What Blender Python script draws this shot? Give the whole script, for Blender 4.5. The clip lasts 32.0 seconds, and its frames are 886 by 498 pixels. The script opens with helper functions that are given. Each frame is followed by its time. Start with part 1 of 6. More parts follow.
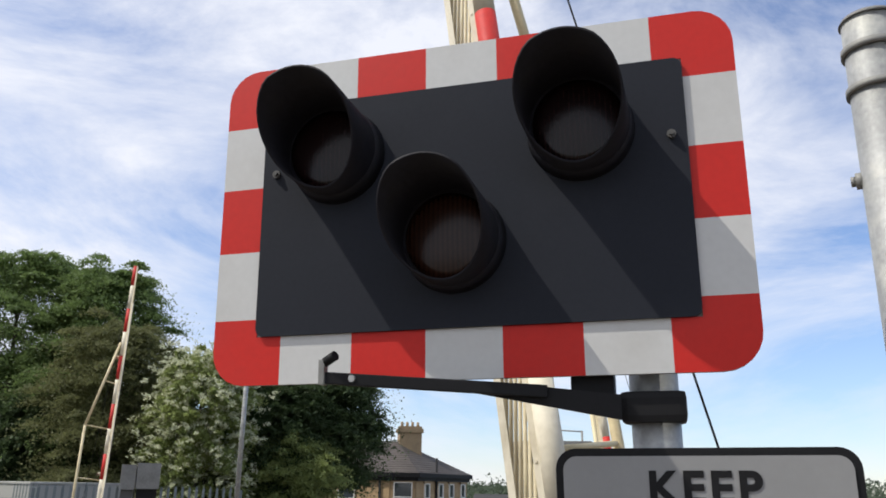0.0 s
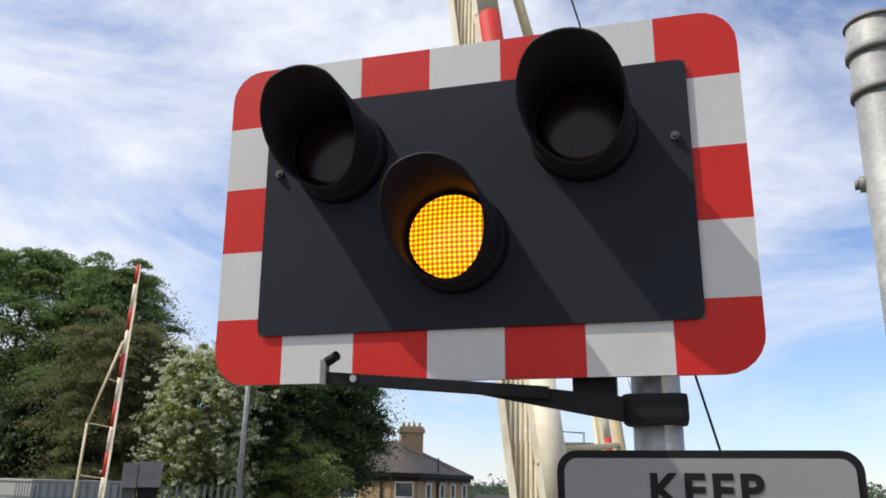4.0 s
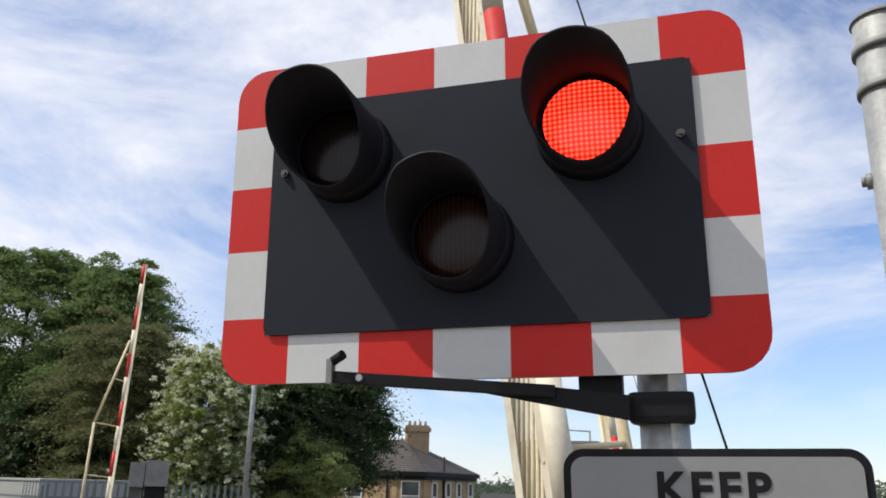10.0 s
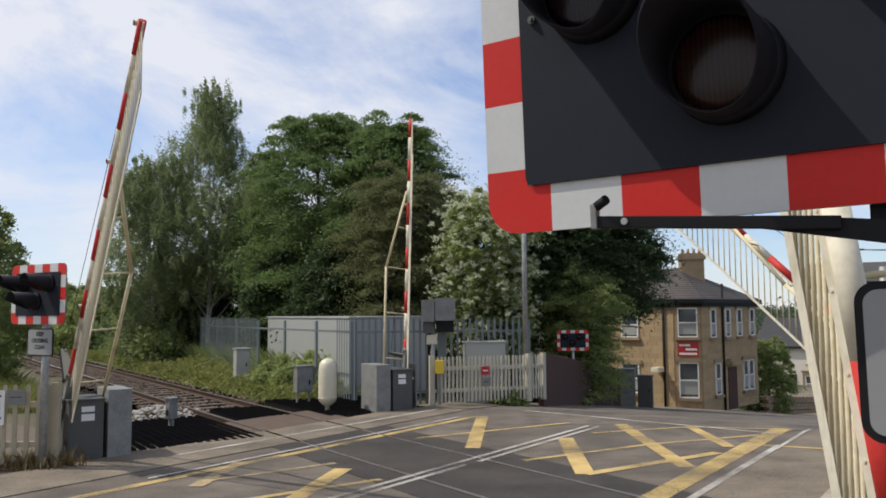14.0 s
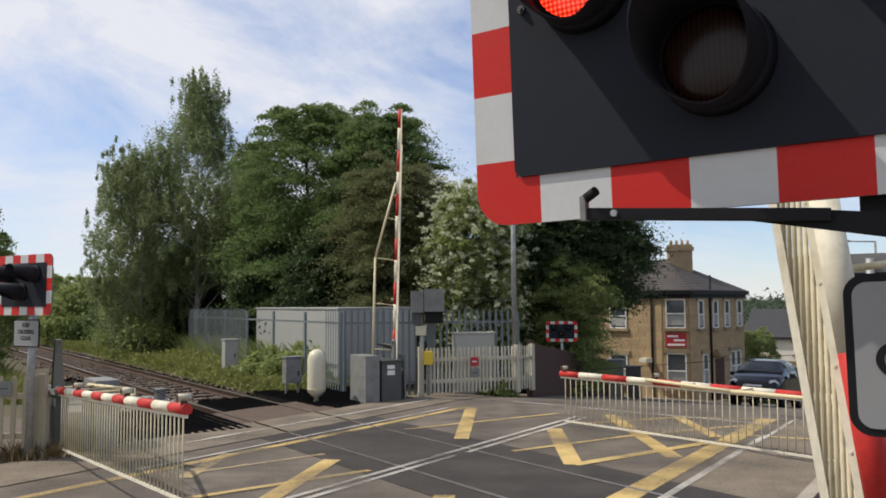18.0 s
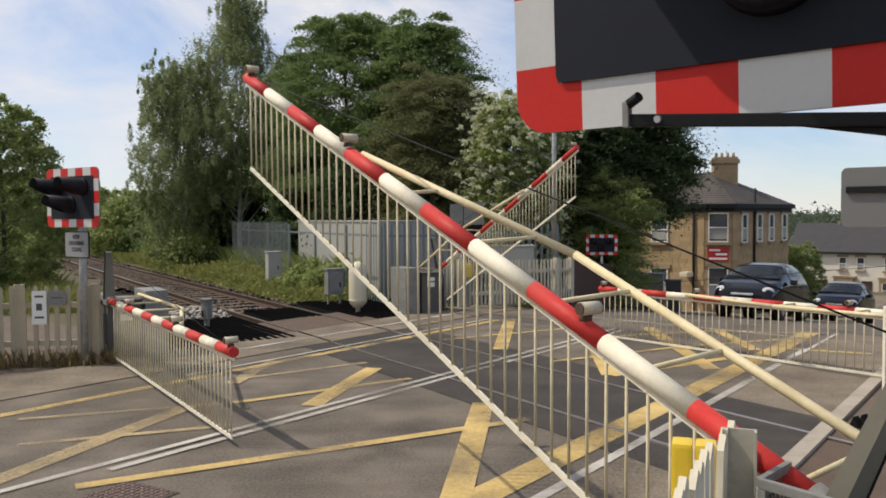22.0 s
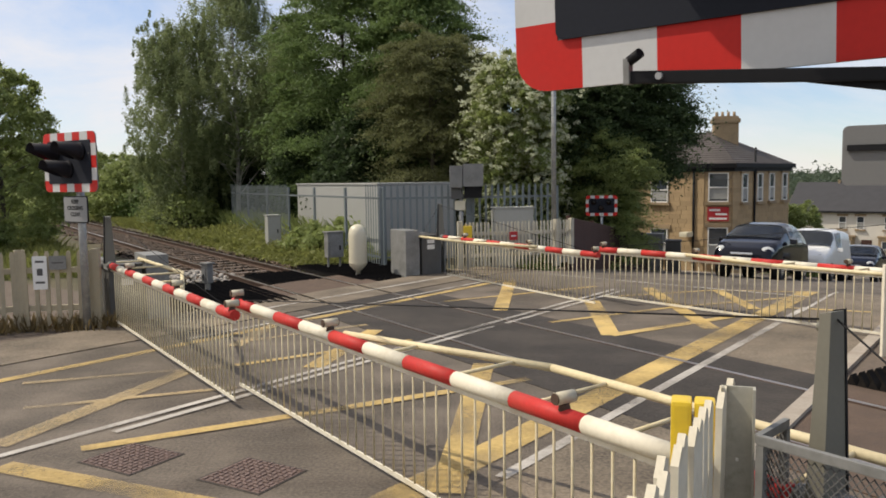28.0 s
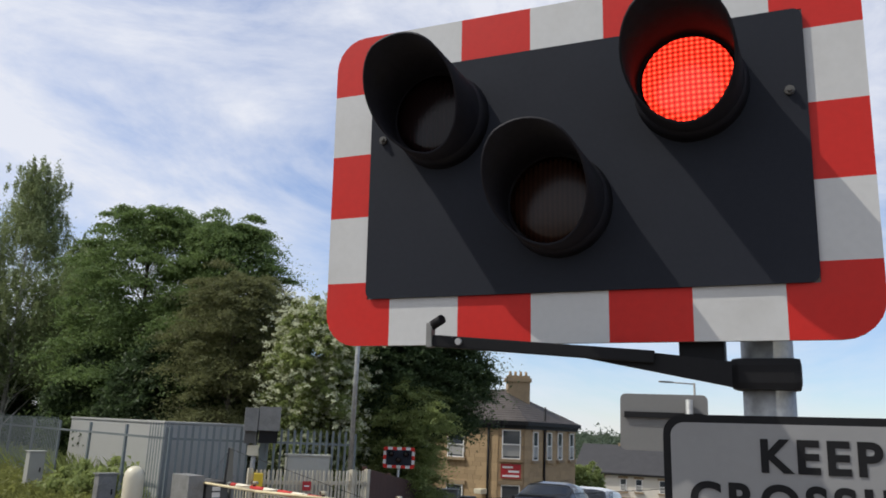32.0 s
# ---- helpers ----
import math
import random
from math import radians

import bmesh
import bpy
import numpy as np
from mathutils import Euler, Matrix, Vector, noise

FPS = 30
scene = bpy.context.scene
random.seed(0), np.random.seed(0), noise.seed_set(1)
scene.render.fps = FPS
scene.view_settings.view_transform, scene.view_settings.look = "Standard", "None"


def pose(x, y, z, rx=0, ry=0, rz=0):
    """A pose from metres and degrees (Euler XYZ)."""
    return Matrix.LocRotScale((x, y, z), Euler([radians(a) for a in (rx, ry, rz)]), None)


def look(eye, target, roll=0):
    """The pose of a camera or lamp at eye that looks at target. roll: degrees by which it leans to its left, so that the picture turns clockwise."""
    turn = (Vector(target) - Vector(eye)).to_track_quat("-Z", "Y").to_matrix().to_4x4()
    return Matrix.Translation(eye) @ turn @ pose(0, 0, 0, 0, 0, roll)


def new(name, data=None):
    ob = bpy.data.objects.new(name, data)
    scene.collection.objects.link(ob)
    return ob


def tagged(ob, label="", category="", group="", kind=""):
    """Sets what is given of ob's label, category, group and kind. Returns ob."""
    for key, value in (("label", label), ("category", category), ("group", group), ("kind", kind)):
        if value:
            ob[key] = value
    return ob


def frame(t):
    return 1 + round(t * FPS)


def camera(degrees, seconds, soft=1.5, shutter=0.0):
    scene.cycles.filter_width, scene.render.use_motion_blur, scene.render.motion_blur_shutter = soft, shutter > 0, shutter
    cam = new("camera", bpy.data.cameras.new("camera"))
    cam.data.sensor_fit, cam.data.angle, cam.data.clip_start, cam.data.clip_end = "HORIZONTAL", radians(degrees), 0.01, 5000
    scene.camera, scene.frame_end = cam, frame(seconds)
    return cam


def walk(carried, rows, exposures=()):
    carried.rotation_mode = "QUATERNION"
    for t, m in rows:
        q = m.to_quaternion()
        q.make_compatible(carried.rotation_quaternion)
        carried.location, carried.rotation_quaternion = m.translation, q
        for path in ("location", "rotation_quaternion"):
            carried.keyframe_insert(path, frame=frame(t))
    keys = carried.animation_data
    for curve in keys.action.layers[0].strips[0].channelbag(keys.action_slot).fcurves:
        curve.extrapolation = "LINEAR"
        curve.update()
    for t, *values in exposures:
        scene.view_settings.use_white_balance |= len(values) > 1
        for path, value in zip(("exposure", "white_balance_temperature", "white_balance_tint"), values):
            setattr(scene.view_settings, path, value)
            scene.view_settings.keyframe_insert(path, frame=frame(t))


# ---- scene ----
cam = camera(57.9, 32.0, soft=1.75)

PATH = [
    (0, -0.004, -0.001, 2.087, 106.48, -0.93, -21.86),
    (0.5, -0.004, 0.000, 2.088, 106.45, -0.90, -21.77),
    (1, -0.005, -0.001, 2.088, 106.50, -0.91, -21.62),
    (1.5, -0.004, 0.000, 2.088, 106.41, -0.98, -21.57),
    (2, -0.004, -0.001, 2.087, 106.54, -1.00, -21.20),
    (2.5, -0.004, -0.001, 2.088, 106.77, -1.06, -21.32),
    (3, -0.004, -0.000, 2.088, 106.60, -1.02, -21.36),
    (3.5, -0.003, -0.001, 2.088, 106.48, -1.23, -21.59),
    (5.5, -0.003, -0.000, 2.087, 106.55, -1.31, -21.98),
    (6, -0.004, -0.002, 2.087, 106.55, -1.32, -21.91),
    (6.5, -0.003, -0.001, 2.087, 106.61, -1.33, -21.80),
    (7, -0.004, -0.002, 2.088, 106.75, -1.20, -21.91),
    (7.5, -0.004, -0.003, 2.087, 106.73, -1.36, -21.79),
    (8, -0.003, -0.002, 2.087, 106.60, -1.34, -21.61),
    (8.5, -0.005, -0.002, 2.087, 106.49, -1.26, -21.61),
    (9, -0.004, -0.000, 2.088, 106.42, -1.27, -21.51),
    (9.5, -0.003, -0.001, 2.088, 106.36, -1.25, -21.54),
    (10, -0.003, 0.000, 2.088, 106.41, -1.25, -21.35),
    (10.5, -0.003, -0.003, 2.088, 105.94, -1.29, -21.09),
    (11, -0.002, -0.007, 2.098, 102.28, -2.08, -18.02),
    (11.5, -0.000, -0.001, 2.115, 94.75, -2.25, -9.28),
    (12, -0.001, -0.010, 2.118, 96.68, -0.35, -4.41),
    (12.5, -0.005, -0.028, 2.114, 96.01, 0.08, -2.36),
    (13, -0.004, -0.022, 2.114, 94.76, 0.32, -2.10),
    (13.5, -0.001, -0.013, 2.114, 94.48, 0.29, -2.28),
    (14, -0.002, -0.016, 2.114, 94.53, 0.40, -2.21),
    (14.5, -0.003, -0.016, 2.115, 96.41, 0.48, -2.71),
    (15, -0.003, -0.019, 2.114, 96.30, 0.39, -3.74),
    (15.5, -0.003, -0.020, 2.114, 95.86, 0.40, -4.50),
    (17.5, 0.000, -0.011, 2.114, 95.44, 0.28, -3.97),
    (18, 0.001, -0.000, 2.117, 93.88, 0.37, -2.98),
    (18.5, 0.003, 0.008, 2.116, 92.00, 0.26, -2.32),
    (19, 0.006, 0.011, 2.114, 90.67, 0.18, -1.96),
    (19.5, 0.003, 0.005, 2.111, 89.73, 0.20, -1.27),
    (20, 0.004, 0.008, 2.108, 89.06, 0.11, -0.98),
    (20.5, 0.003, 0.008, 2.108, 88.40, 0.23, -0.64),
    (21, 0.003, 0.007, 2.106, 88.14, 0.17, -0.51),
    (21.5, 0.005, 0.010, 2.106, 88.05, 0.19, -0.19),
    (23, 0.003, 0.008, 2.102, 86.43, 0.46, -0.14),
    (23.5, 0.002, 0.005, 2.100, 85.87, 0.60, 0.01),
    (24, 0.004, 0.012, 2.102, 85.82, 0.61, -0.11),
    (24.5, 0.003, 0.010, 2.101, 85.79, 0.69, 0.05),
    (25, 0.001, 0.008, 2.101, 85.63, 0.70, 0.02),
    (25.5, 0.003, 0.009, 2.100, 85.58, 0.74, -0.01),
    (27.5, 0.001, 0.005, 2.100, 85.31, 0.59, -0.44),
    (28, 0.005, 0.017, 2.101, 85.02, 0.75, -0.19),
    (28.5, 0.006, 0.019, 2.103, 85.02, 0.74, -0.18),
    (29, 0.003, 0.014, 2.102, 84.90, 0.76, -0.40),
    (29.5, 0.004, 0.021, 2.102, 84.59, 0.87, -0.09),
    (30, 0.005, 0.017, 2.102, 84.53, 0.87, -0.08),
    (30.5, 0.003, 0.014, 2.099, 85.83, 0.52, -0.40),
    (31, -0.001, 0.002, 2.108, 91.32, -0.83, -2.67),
    (31.5, -0.007, -0.011, 2.112, 97.11, -1.41, -6.50),
    (32, -0.007, -0.025, 2.117, 102.70, -2.43, -14.33),
]
walk(cam, [(t, pose(x, y, z, rx, ry, rz)) for t, x, y, z, rx, ry, rz in PATH],
     exposures=[(0, 0.08, 6450, 10), (10.5, 0.08, 6450, 10), (12, -0.1, 6450, 10), (20, -0.1, 6700, 10), (24, -0.1, 6950, 11), (30.5, -0.0, 7000, 11), (32, -0.1, 6400, 10)])

# ---- light ----
SUN_AZ, SUN_EL = radians(-83), radians(52.5)
to_sun = Vector((math.sin(SUN_AZ) * math.cos(SUN_EL), math.cos(SUN_AZ) * math.cos(SUN_EL), math.sin(SUN_EL)))
sun = new("sun", bpy.data.lights.new("sun", "SUN"))
sun.data.energy, sun.data.angle, sun.data.color = 3.7, radians(0.6), (1.0, 0.95, 0.86)
sun.matrix_world = look(to_sun * 60, (0, 0, 0))
scene.view_settings.exposure = 0.0


def sky_world():
    w = bpy.data.worlds.new("world")
    scene.world = w
    w.use_nodes = True
    n, l = w.node_tree.nodes, w.node_tree.links
    bg = n["Background"]
    sky = n.new("ShaderNodeTexSky")
    sky.sky_type, sky.sun_disc = "NISHITA", False
    sky.sun_elevation, sky.sun_rotation = SUN_EL, SUN_AZ
    sky.air_density, sky.dust_density, sky.ozone_density = 1.1, 0.05, 6.0
    co = n.new("ShaderNodeTexCoord")
    mp = n.new("ShaderNodeMapping")
    mp.inputs["Scale"].default_value = (1.0, 1.0, 2.3)
    mp.inputs["Rotation"].default_value = (0.2, 0.18, 1.1)
    mp.inputs["Location"].default_value = (3.7, 1.9, 0.6)
    l.new(co.outputs["Generated"], mp.inputs["Vector"])
    big = n.new("ShaderNodeTexNoise")
    big.inputs["Scale"].default_value, big.inputs["Detail"].default_value = 2.6, 9.0
    big.inputs["Roughness"].default_value, big.inputs["Distortion"].default_value = 0.62, 0.45
    l.new(mp.outputs["Vector"], big.inputs["Vector"])
    ramp = n.new("ShaderNodeValToRGB")
    ramp.color_ramp.elements[0].position, ramp.color_ramp.elements[1].position = 0.32, 0.61
    ramp.color_ramp.elements[0].color, ramp.color_ramp.elements[1].color = (0.1, 0.1, 0.1, 1), (0.97, 0.97, 0.97, 1)
    side, bank = n.new("ShaderNodeSeparateXYZ"), n.new("ShaderNodeMath")
    bank.operation, bank.inputs[1].default_value = "MULTIPLY_ADD", -0.17
    l.new(co.outputs["Generated"], side.inputs[0])
    l.new(side.outputs["X"], bank.inputs[0])
    l.new(big.outputs["Fac"], bank.inputs[2])
    l.new(bank.outputs[0], ramp.inputs["Fac"])
    mix = n.new("ShaderNodeMix")
    mix.data_type = "RGBA"
    sep, rise, thin, tone = (n.new(k) for k in ("ShaderNodeSeparateXYZ", "ShaderNodeMapRange", "ShaderNodeMath", "ShaderNodeVectorMath"))
    l.new(co.outputs["Generated"], sep.inputs[0])
    l.new(sep.outputs["Z"], rise.inputs["Value"])
    rise.inputs["From Min"].default_value, rise.inputs["From Max"].default_value = 0.0, 0.25
    rise.inputs["To Min"].default_value, rise.inputs["To Max"].default_value = 0.8, 1.0
    thin.operation, tone.operation = "MULTIPLY", "MULTIPLY"
    l.new(ramp.outputs["Color"], thin.inputs[0])
    l.new(rise.outputs["Result"], thin.inputs[1])
    haze, most = n.new("ShaderNodeMapRange"), n.new("ShaderNodeMath")
    haze.inputs["From Min"].default_value, haze.inputs["From Max"].default_value = 0.0, 0.38
    haze.inputs["To Min"].default_value, haze.inputs["To Max"].default_value = 0.2, 0.06
    most.operation = "MAXIMUM"
    l.new(sep.outputs["Z"], haze.inputs["Value"])
    l.new(thin.outputs[0], most.inputs[0])
    l.new(haze.outputs["Result"], most.inputs[1])
    l.new(most.outputs[0], mix.inputs["Factor"])
    l.new(sky.outputs["Color"], tone.inputs[0])
    tone.inputs[1].default_value = (1.2, 1.25, 1.4)
    l.new(tone.outputs[0], mix.inputs["A"])
    mix.inputs["B"].default_value = (8.3, 8.5, 9.2, 1)
    l.new(mix.outputs["Result"], bg.inputs["Color"])
    bg.inputs["Strength"].default_value = 0.105


sky_world()


# ---- materials ----
def mat(name, color, rough=0.6, metal=0.0, vary=0.15, scale=6.0, fine=60.0, bump=0.1, dirt=None, dirt_amount=0.0, dirt_scale=2.0, per_object=0.0, per_island=0.0, spec=0.5):
    """A surface with variation at two scales, fine relief and, where wanted, stains."""
    m = bpy.data.materials.new(name)
    m.use_nodes = True
    n, l = m.node_tree.nodes, m.node_tree.links
    b = n["Principled BSDF"]
    b.inputs["Roughness"].default_value, b.inputs["Metallic"].default_value = rough, metal
    b.inputs["Specular IOR Level"].default_value = spec
    co = n.new("ShaderNodeTexCoord")
    a = n.new("ShaderNodeTexNoise")
    a.inputs["Scale"].default_value, a.inputs["Detail"].default_value = scale, 6
    f = n.new("ShaderNodeTexNoise")
    f.inputs["Scale"].default_value, f.inputs["Detail"].default_value = fine, 4
    for x in (a, f):
        l.new(co.outputs["Object"], x.inputs["Vector"])
    add = n.new("ShaderNodeMath")
    add.operation = "ADD"
    l.new(a.outputs["Fac"], add.inputs[0])
    l.new(f.outputs["Fac"], add.inputs[1])
    last = add.outputs[0]
    if per_object or per_island:
        src = n.new("ShaderNodeObjectInfo").outputs["Random"] if per_object else n.new("ShaderNodeNewGeometry").outputs["Random Per Island"]
        r = n.new("ShaderNodeMath")
        r.operation, r.inputs[1].default_value = "MULTIPLY_ADD", (per_object or per_island)
        l.new(src, r.inputs[0])
        l.new(last, r.inputs[2])
        last = r.outputs[0]
    mr = n.new("ShaderNodeMapRange")
    mr.inputs["From Min"].default_value, mr.inputs["From Max"].default_value = 0.55, 1.45 + (per_object or per_island)
    mr.inputs["To Min"].default_value, mr.inputs["To Max"].default_value = 1 - vary, 1 + vary
    l.new(last, mr.inputs["Value"])
    mul = n.new("ShaderNodeVectorMath")
    mul.operation = "SCALE"
    mul.inputs[0].default_value = color
    l.new(mr.outputs["Result"], mul.inputs["Scale"])
    col = mul.outputs["Vector"]
    if dirt:
        d = n.new("ShaderNodeTexNoise")
        d.inputs["Scale"].default_value, d.inputs["Detail"].default_value = dirt_scale, 8
        d.inputs["Roughness"].default_value = 0.65
        l.new(co.outputs["Object"], d.inputs["Vector"])
        dr = n.new("ShaderNodeMapRange")
        dr.inputs["From Min"].default_value, dr.inputs["From Max"].default_value = 0.5, 0.72
        dr.inputs["To Max"].default_value = dirt_amount
        l.new(d.outputs["Fac"], dr.inputs["Value"])
        mx = n.new("ShaderNodeMix")
        mx.data_type = "RGBA"
        l.new(dr.outputs["Result"], mx.inputs["Factor"])
        l.new(col, mx.inputs["A"])
        mx.inputs["B"].default_value = (*dirt, 1)
        col = mx.outputs["Result"]
    l.new(col, b.inputs["Base Color"])
    if bump:
        bp = n.new("ShaderNodeBump")
        bp.inputs["Strength"].default_value, bp.inputs["Distance"].default_value = bump, 0.01
        l.new(f.outputs["Fac"], bp.inputs["Height"])
        l.new(bp.outputs["Normal"], b.inputs["Normal"])
    return m


def leaf_mat(name, color, vary=0.3):
    m = mat(name, color, 0.55, 0, vary, 0.5, 3.0, 0.0, per_island=1.2, spec=0.3)
    n, l = m.node_tree.nodes, m.node_tree.links
    b = n["Principled BSDF"]
    tr = n.new("ShaderNodeBsdfTranslucent")
    mx = n.new("ShaderNodeMixShader")
    mx.inputs["Fac"].default_value = 0.5
    l.new(b.inputs["Base Color"].links[0].from_socket, tr.inputs["Color"])
    l.new(b.outputs["BSDF"], mx.inputs[1])
    l.new(tr.outputs["BSDF"], mx.inputs[2])
    l.new(mx.outputs["Shader"], n["Material Output"].inputs["Surface"])
    return m


def glow_mat(name, color, strength):
    """Lit signal lens: a grid of bright cells."""
    m = bpy.data.materials.new(name)
    m.use_nodes = True
    n, l = m.node_tree.nodes, m.node_tree.links
    b = n["Principled BSDF"]
    b.inputs["Base Color"].default_value = (*[c * 0.3 for c in color], 1)
    b.inputs["Roughness"].default_value = 0.25
    co = n.new("ShaderNodeTexCoord")
    sep = n.new("ShaderNodeSeparateXYZ")
    l.new(co.outputs["Object"], sep.inputs[0])
    waves = []
    for axis in ("X", "Z"):
        s = n.new("ShaderNodeMath")
        s.operation, s.inputs[1].default_value = "MULTIPLY", 2 * math.pi / 0.0122
        l.new(sep.outputs[axis], s.inputs[0])
        c = n.new("ShaderNodeMath")
        c.operation = "COSINE"
        l.new(s.outputs[0], c.inputs[0])
        waves.append(c)
    add = n.new("ShaderNodeMath")
    add.operation = "ADD"
    l.new(waves[0].outputs[0], add.inputs[0])
    l.new(waves[1].outputs[0], add.inputs[1])
    mr = n.new("ShaderNodeMapRange")
    mr.interpolation_type = "SMOOTHSTEP"
    mr.inputs["From Min"].default_value, mr.inputs["From Max"].default_value = -0.6, 2.0
    mr.inputs["To Min"].default_value, mr.inputs["To Max"].default_value = 0.35 * strength, 3.6 * strength
    l.new(add.outputs[0], mr.inputs["Value"])
    b.inputs["Emission Color"].default_value = (*color, 1)
    l.new(mr.outputs["Result"], b.inputs["Emission Strength"])
    return m


def lens_mat(name, color):
    """Unlit signal lens with fine upright ribs."""
    m = mat(name, color, 0.22, 0, 0.3, 12, 90, 0.03, spec=0.27)
    n, l = m.node_tree.nodes, m.node_tree.links
    b = n["Principled BSDF"]
    co, wv, mx = (n.new(k) for k in ("ShaderNodeTexCoord", "ShaderNodeTexWave", "ShaderNodeMix"))
    wv.bands_direction, wv.wave_profile = "X", "SIN"
    wv.inputs["Scale"].default_value, wv.inputs["Distortion"].default_value = 26.0, 0.3
    mx.data_type, mx.blend_type = "RGBA", "MULTIPLY"
    mx.inputs["Factor"].default_value = 0.5
    src = b.inputs["Base Color"].links[0].from_socket
    l.new(co.outputs["Object"], wv.inputs["Vector"])
    l.new(src, mx.inputs["A"])
    l.new(wv.outputs["Color"], mx.inputs["B"])
    l.new(mx.outputs["Result"], b.inputs["Base Color"])
    return m


def road_mat(name, color, light):
    """Asphalt: fine chippings, worn pale patches and faint wheel streaks along the road."""
    m = mat(name, color, 0.9, 0, 0.75, 1.1, 38, 1.0, light, 0.7, 0.55)
    n, l = m.node_tree.nodes, m.node_tree.links
    b = n["Principled BSDF"]
    src = b.inputs["Base Color"].links[0].from_socket
    co, mp, st, mr, mx = (n.new(k) for k in ("ShaderNodeTexCoord", "ShaderNodeMapping", "ShaderNodeTexNoise", "ShaderNodeMapRange", "ShaderNodeMix"))
    mp.inputs["Rotation"].default_value = (0, 0, math.radians(-52.8))
    mp.inputs["Scale"].default_value = (0.16, 2.2, 1)
    st.inputs["Scale"].default_value, st.inputs["Detail"].default_value = 1.0, 5
    mr.inputs["From Min"].default_value, mr.inputs["From Max"].default_value, mr.inputs["To Max"].default_value = 0.45, 0.75, 0.55
    mx.data_type, mx.blend_type = "RGBA", "MULTIPLY"
    mx.inputs["B"].default_value = (0.55, 0.53, 0.52, 1)
    l.new(co.outputs["Object"], mp.inputs["Vector"])
    l.new(mp.outputs["Vector"], st.inputs["Vector"])
    l.new(st.outputs["Fac"], mr.inputs["Value"])
    l.new(mr.outputs["Result"], mx.inputs["Factor"])
    l.new(src, mx.inputs["A"])
    l.new(mx.outputs["Result"], b.inputs["Base Color"])
    return m


def paint_mat(name, color, dull, worn=0.5):
    """Road paint worn through to the stones below."""
    m = mat(name, color, 0.85, 0, 0.16, 2.5, 60, 0.3, dull, 0.8, 2.4)
    n, l = m.node_tree.nodes, m.node_tree.links
    b, out = n["Principled BSDF"], n["Material Output"]
    co = n.new("ShaderNodeTexCoord")
    big, fine, add, mr, clear, mx = (n.new(k) for k in ("ShaderNodeTexNoise", "ShaderNodeTexNoise", "ShaderNodeMath", "ShaderNodeMapRange", "ShaderNodeBsdfTransparent", "ShaderNodeMixShader"))
    big.inputs["Scale"].default_value, big.inputs["Detail"].default_value = 0.7, 4
    fine.inputs["Scale"].default_value, fine.inputs["Detail"].default_value, fine.inputs["Roughness"].default_value = 22.0, 6, 0.75
    for x in (big, fine):
        l.new(co.outputs["Object"], x.inputs["Vector"])
    add.operation, add.inputs[1].default_value = "MULTIPLY_ADD", 0.3
    l.new(fine.outputs["Fac"], add.inputs[0])
    l.new(big.outputs["Fac"], add.inputs[2])
    mr.inputs["From Min"].default_value, mr.inputs["From Max"].default_value = worn, worn + 0.34
    mr.inputs["To Min"].default_value, mr.inputs["To Max"].default_value = 0.1, 0.92
    l.new(add.outputs[0], mr.inputs["Value"])
    l.new(mr.outputs["Result"], mx.inputs["Fac"])
    l.new(b.outputs["BSDF"], mx.inputs[1])
    l.new(clear.outputs["BSDF"], mx.inputs[2])
    l.new(mx.outputs["Shader"], out.inputs["Surface"])
    return m


ASPHALT = road_mat("asphalt", (0.12, 0.098, 0.075), (0.196, 0.161, 0.125))
ASPHALT_DARK = road_mat("fresh asphalt", (0.04, 0.033, 0.027), (0.066, 0.054, 0.042))
FOOTWAY = road_mat("footway asphalt", (0.17, 0.137, 0.098), (0.235, 0.185, 0.13))
YELLOW_LINE = paint_mat("worn yellow road paint", (0.64, 0.45, 0.165), (0.4, 0.3, 0.16))
YELLOW_FADED = paint_mat("faded yellow road paint", (0.56, 0.42, 0.22), (0.36, 0.29, 0.18), 0.42)
WHITE_LINE = paint_mat("worn white road paint", (0.56, 0.52, 0.46), (0.36, 0.33, 0.28), 0.53)
EARTH = mat("earth and grass", (0.08, 0.072, 0.036), 0.95, 0, 0.4, 0.3, 9, 0.6, (0.13, 0.1, 0.06), 0.6, 0.5)
YARD = mat("brown trodden gravel", (0.13, 0.1, 0.075), 0.95, 0, 0.35, 1.2, 26, 0.7, (0.08, 0.06, 0.045), 0.6, 1.2)
BALLAST = mat("brown ballast", (0.118, 0.082, 0.058), 0.95, 0, 0.45, 1.4, 22, 0.9, per_island=0.8)
PALE_STONE = mat("pale broken stone", (0.34, 0.31, 0.27), 0.95, 0, 0.3, 8, 40, 0.5, per_island=0.9)
RUST = mat("rusty rail steel", (0.085, 0.052, 0.036), 0.8, 0.3, 0.3, 5, 70, 0.2)
RAIL_TOP = mat("polished rail head", (0.42, 0.38, 0.35), 0.35, 0.9, 0.15, 3, 40, 0.05)
SLEEPER = mat("weathered timber", (0.12, 0.09, 0.07), 0.9, 0, 0.3, 4, 40, 0.4, per_object=0.6)
BLACK_RUBBER = mat("black trespass guard", (0.009, 0.0075, 0.0065), 0.9, 0, 0.4, 5, 60, 0.2, (0.03, 0.022, 0.016), 0.4, 9, spec=0.2)
STONE = mat("yellow sandstone", (0.37, 0.262, 0.145), 0.9, 0, 0.25, 2.0, 24, 0.4, (0.2, 0.15, 0.1), 0.55, 0.9, per_object=0.7)
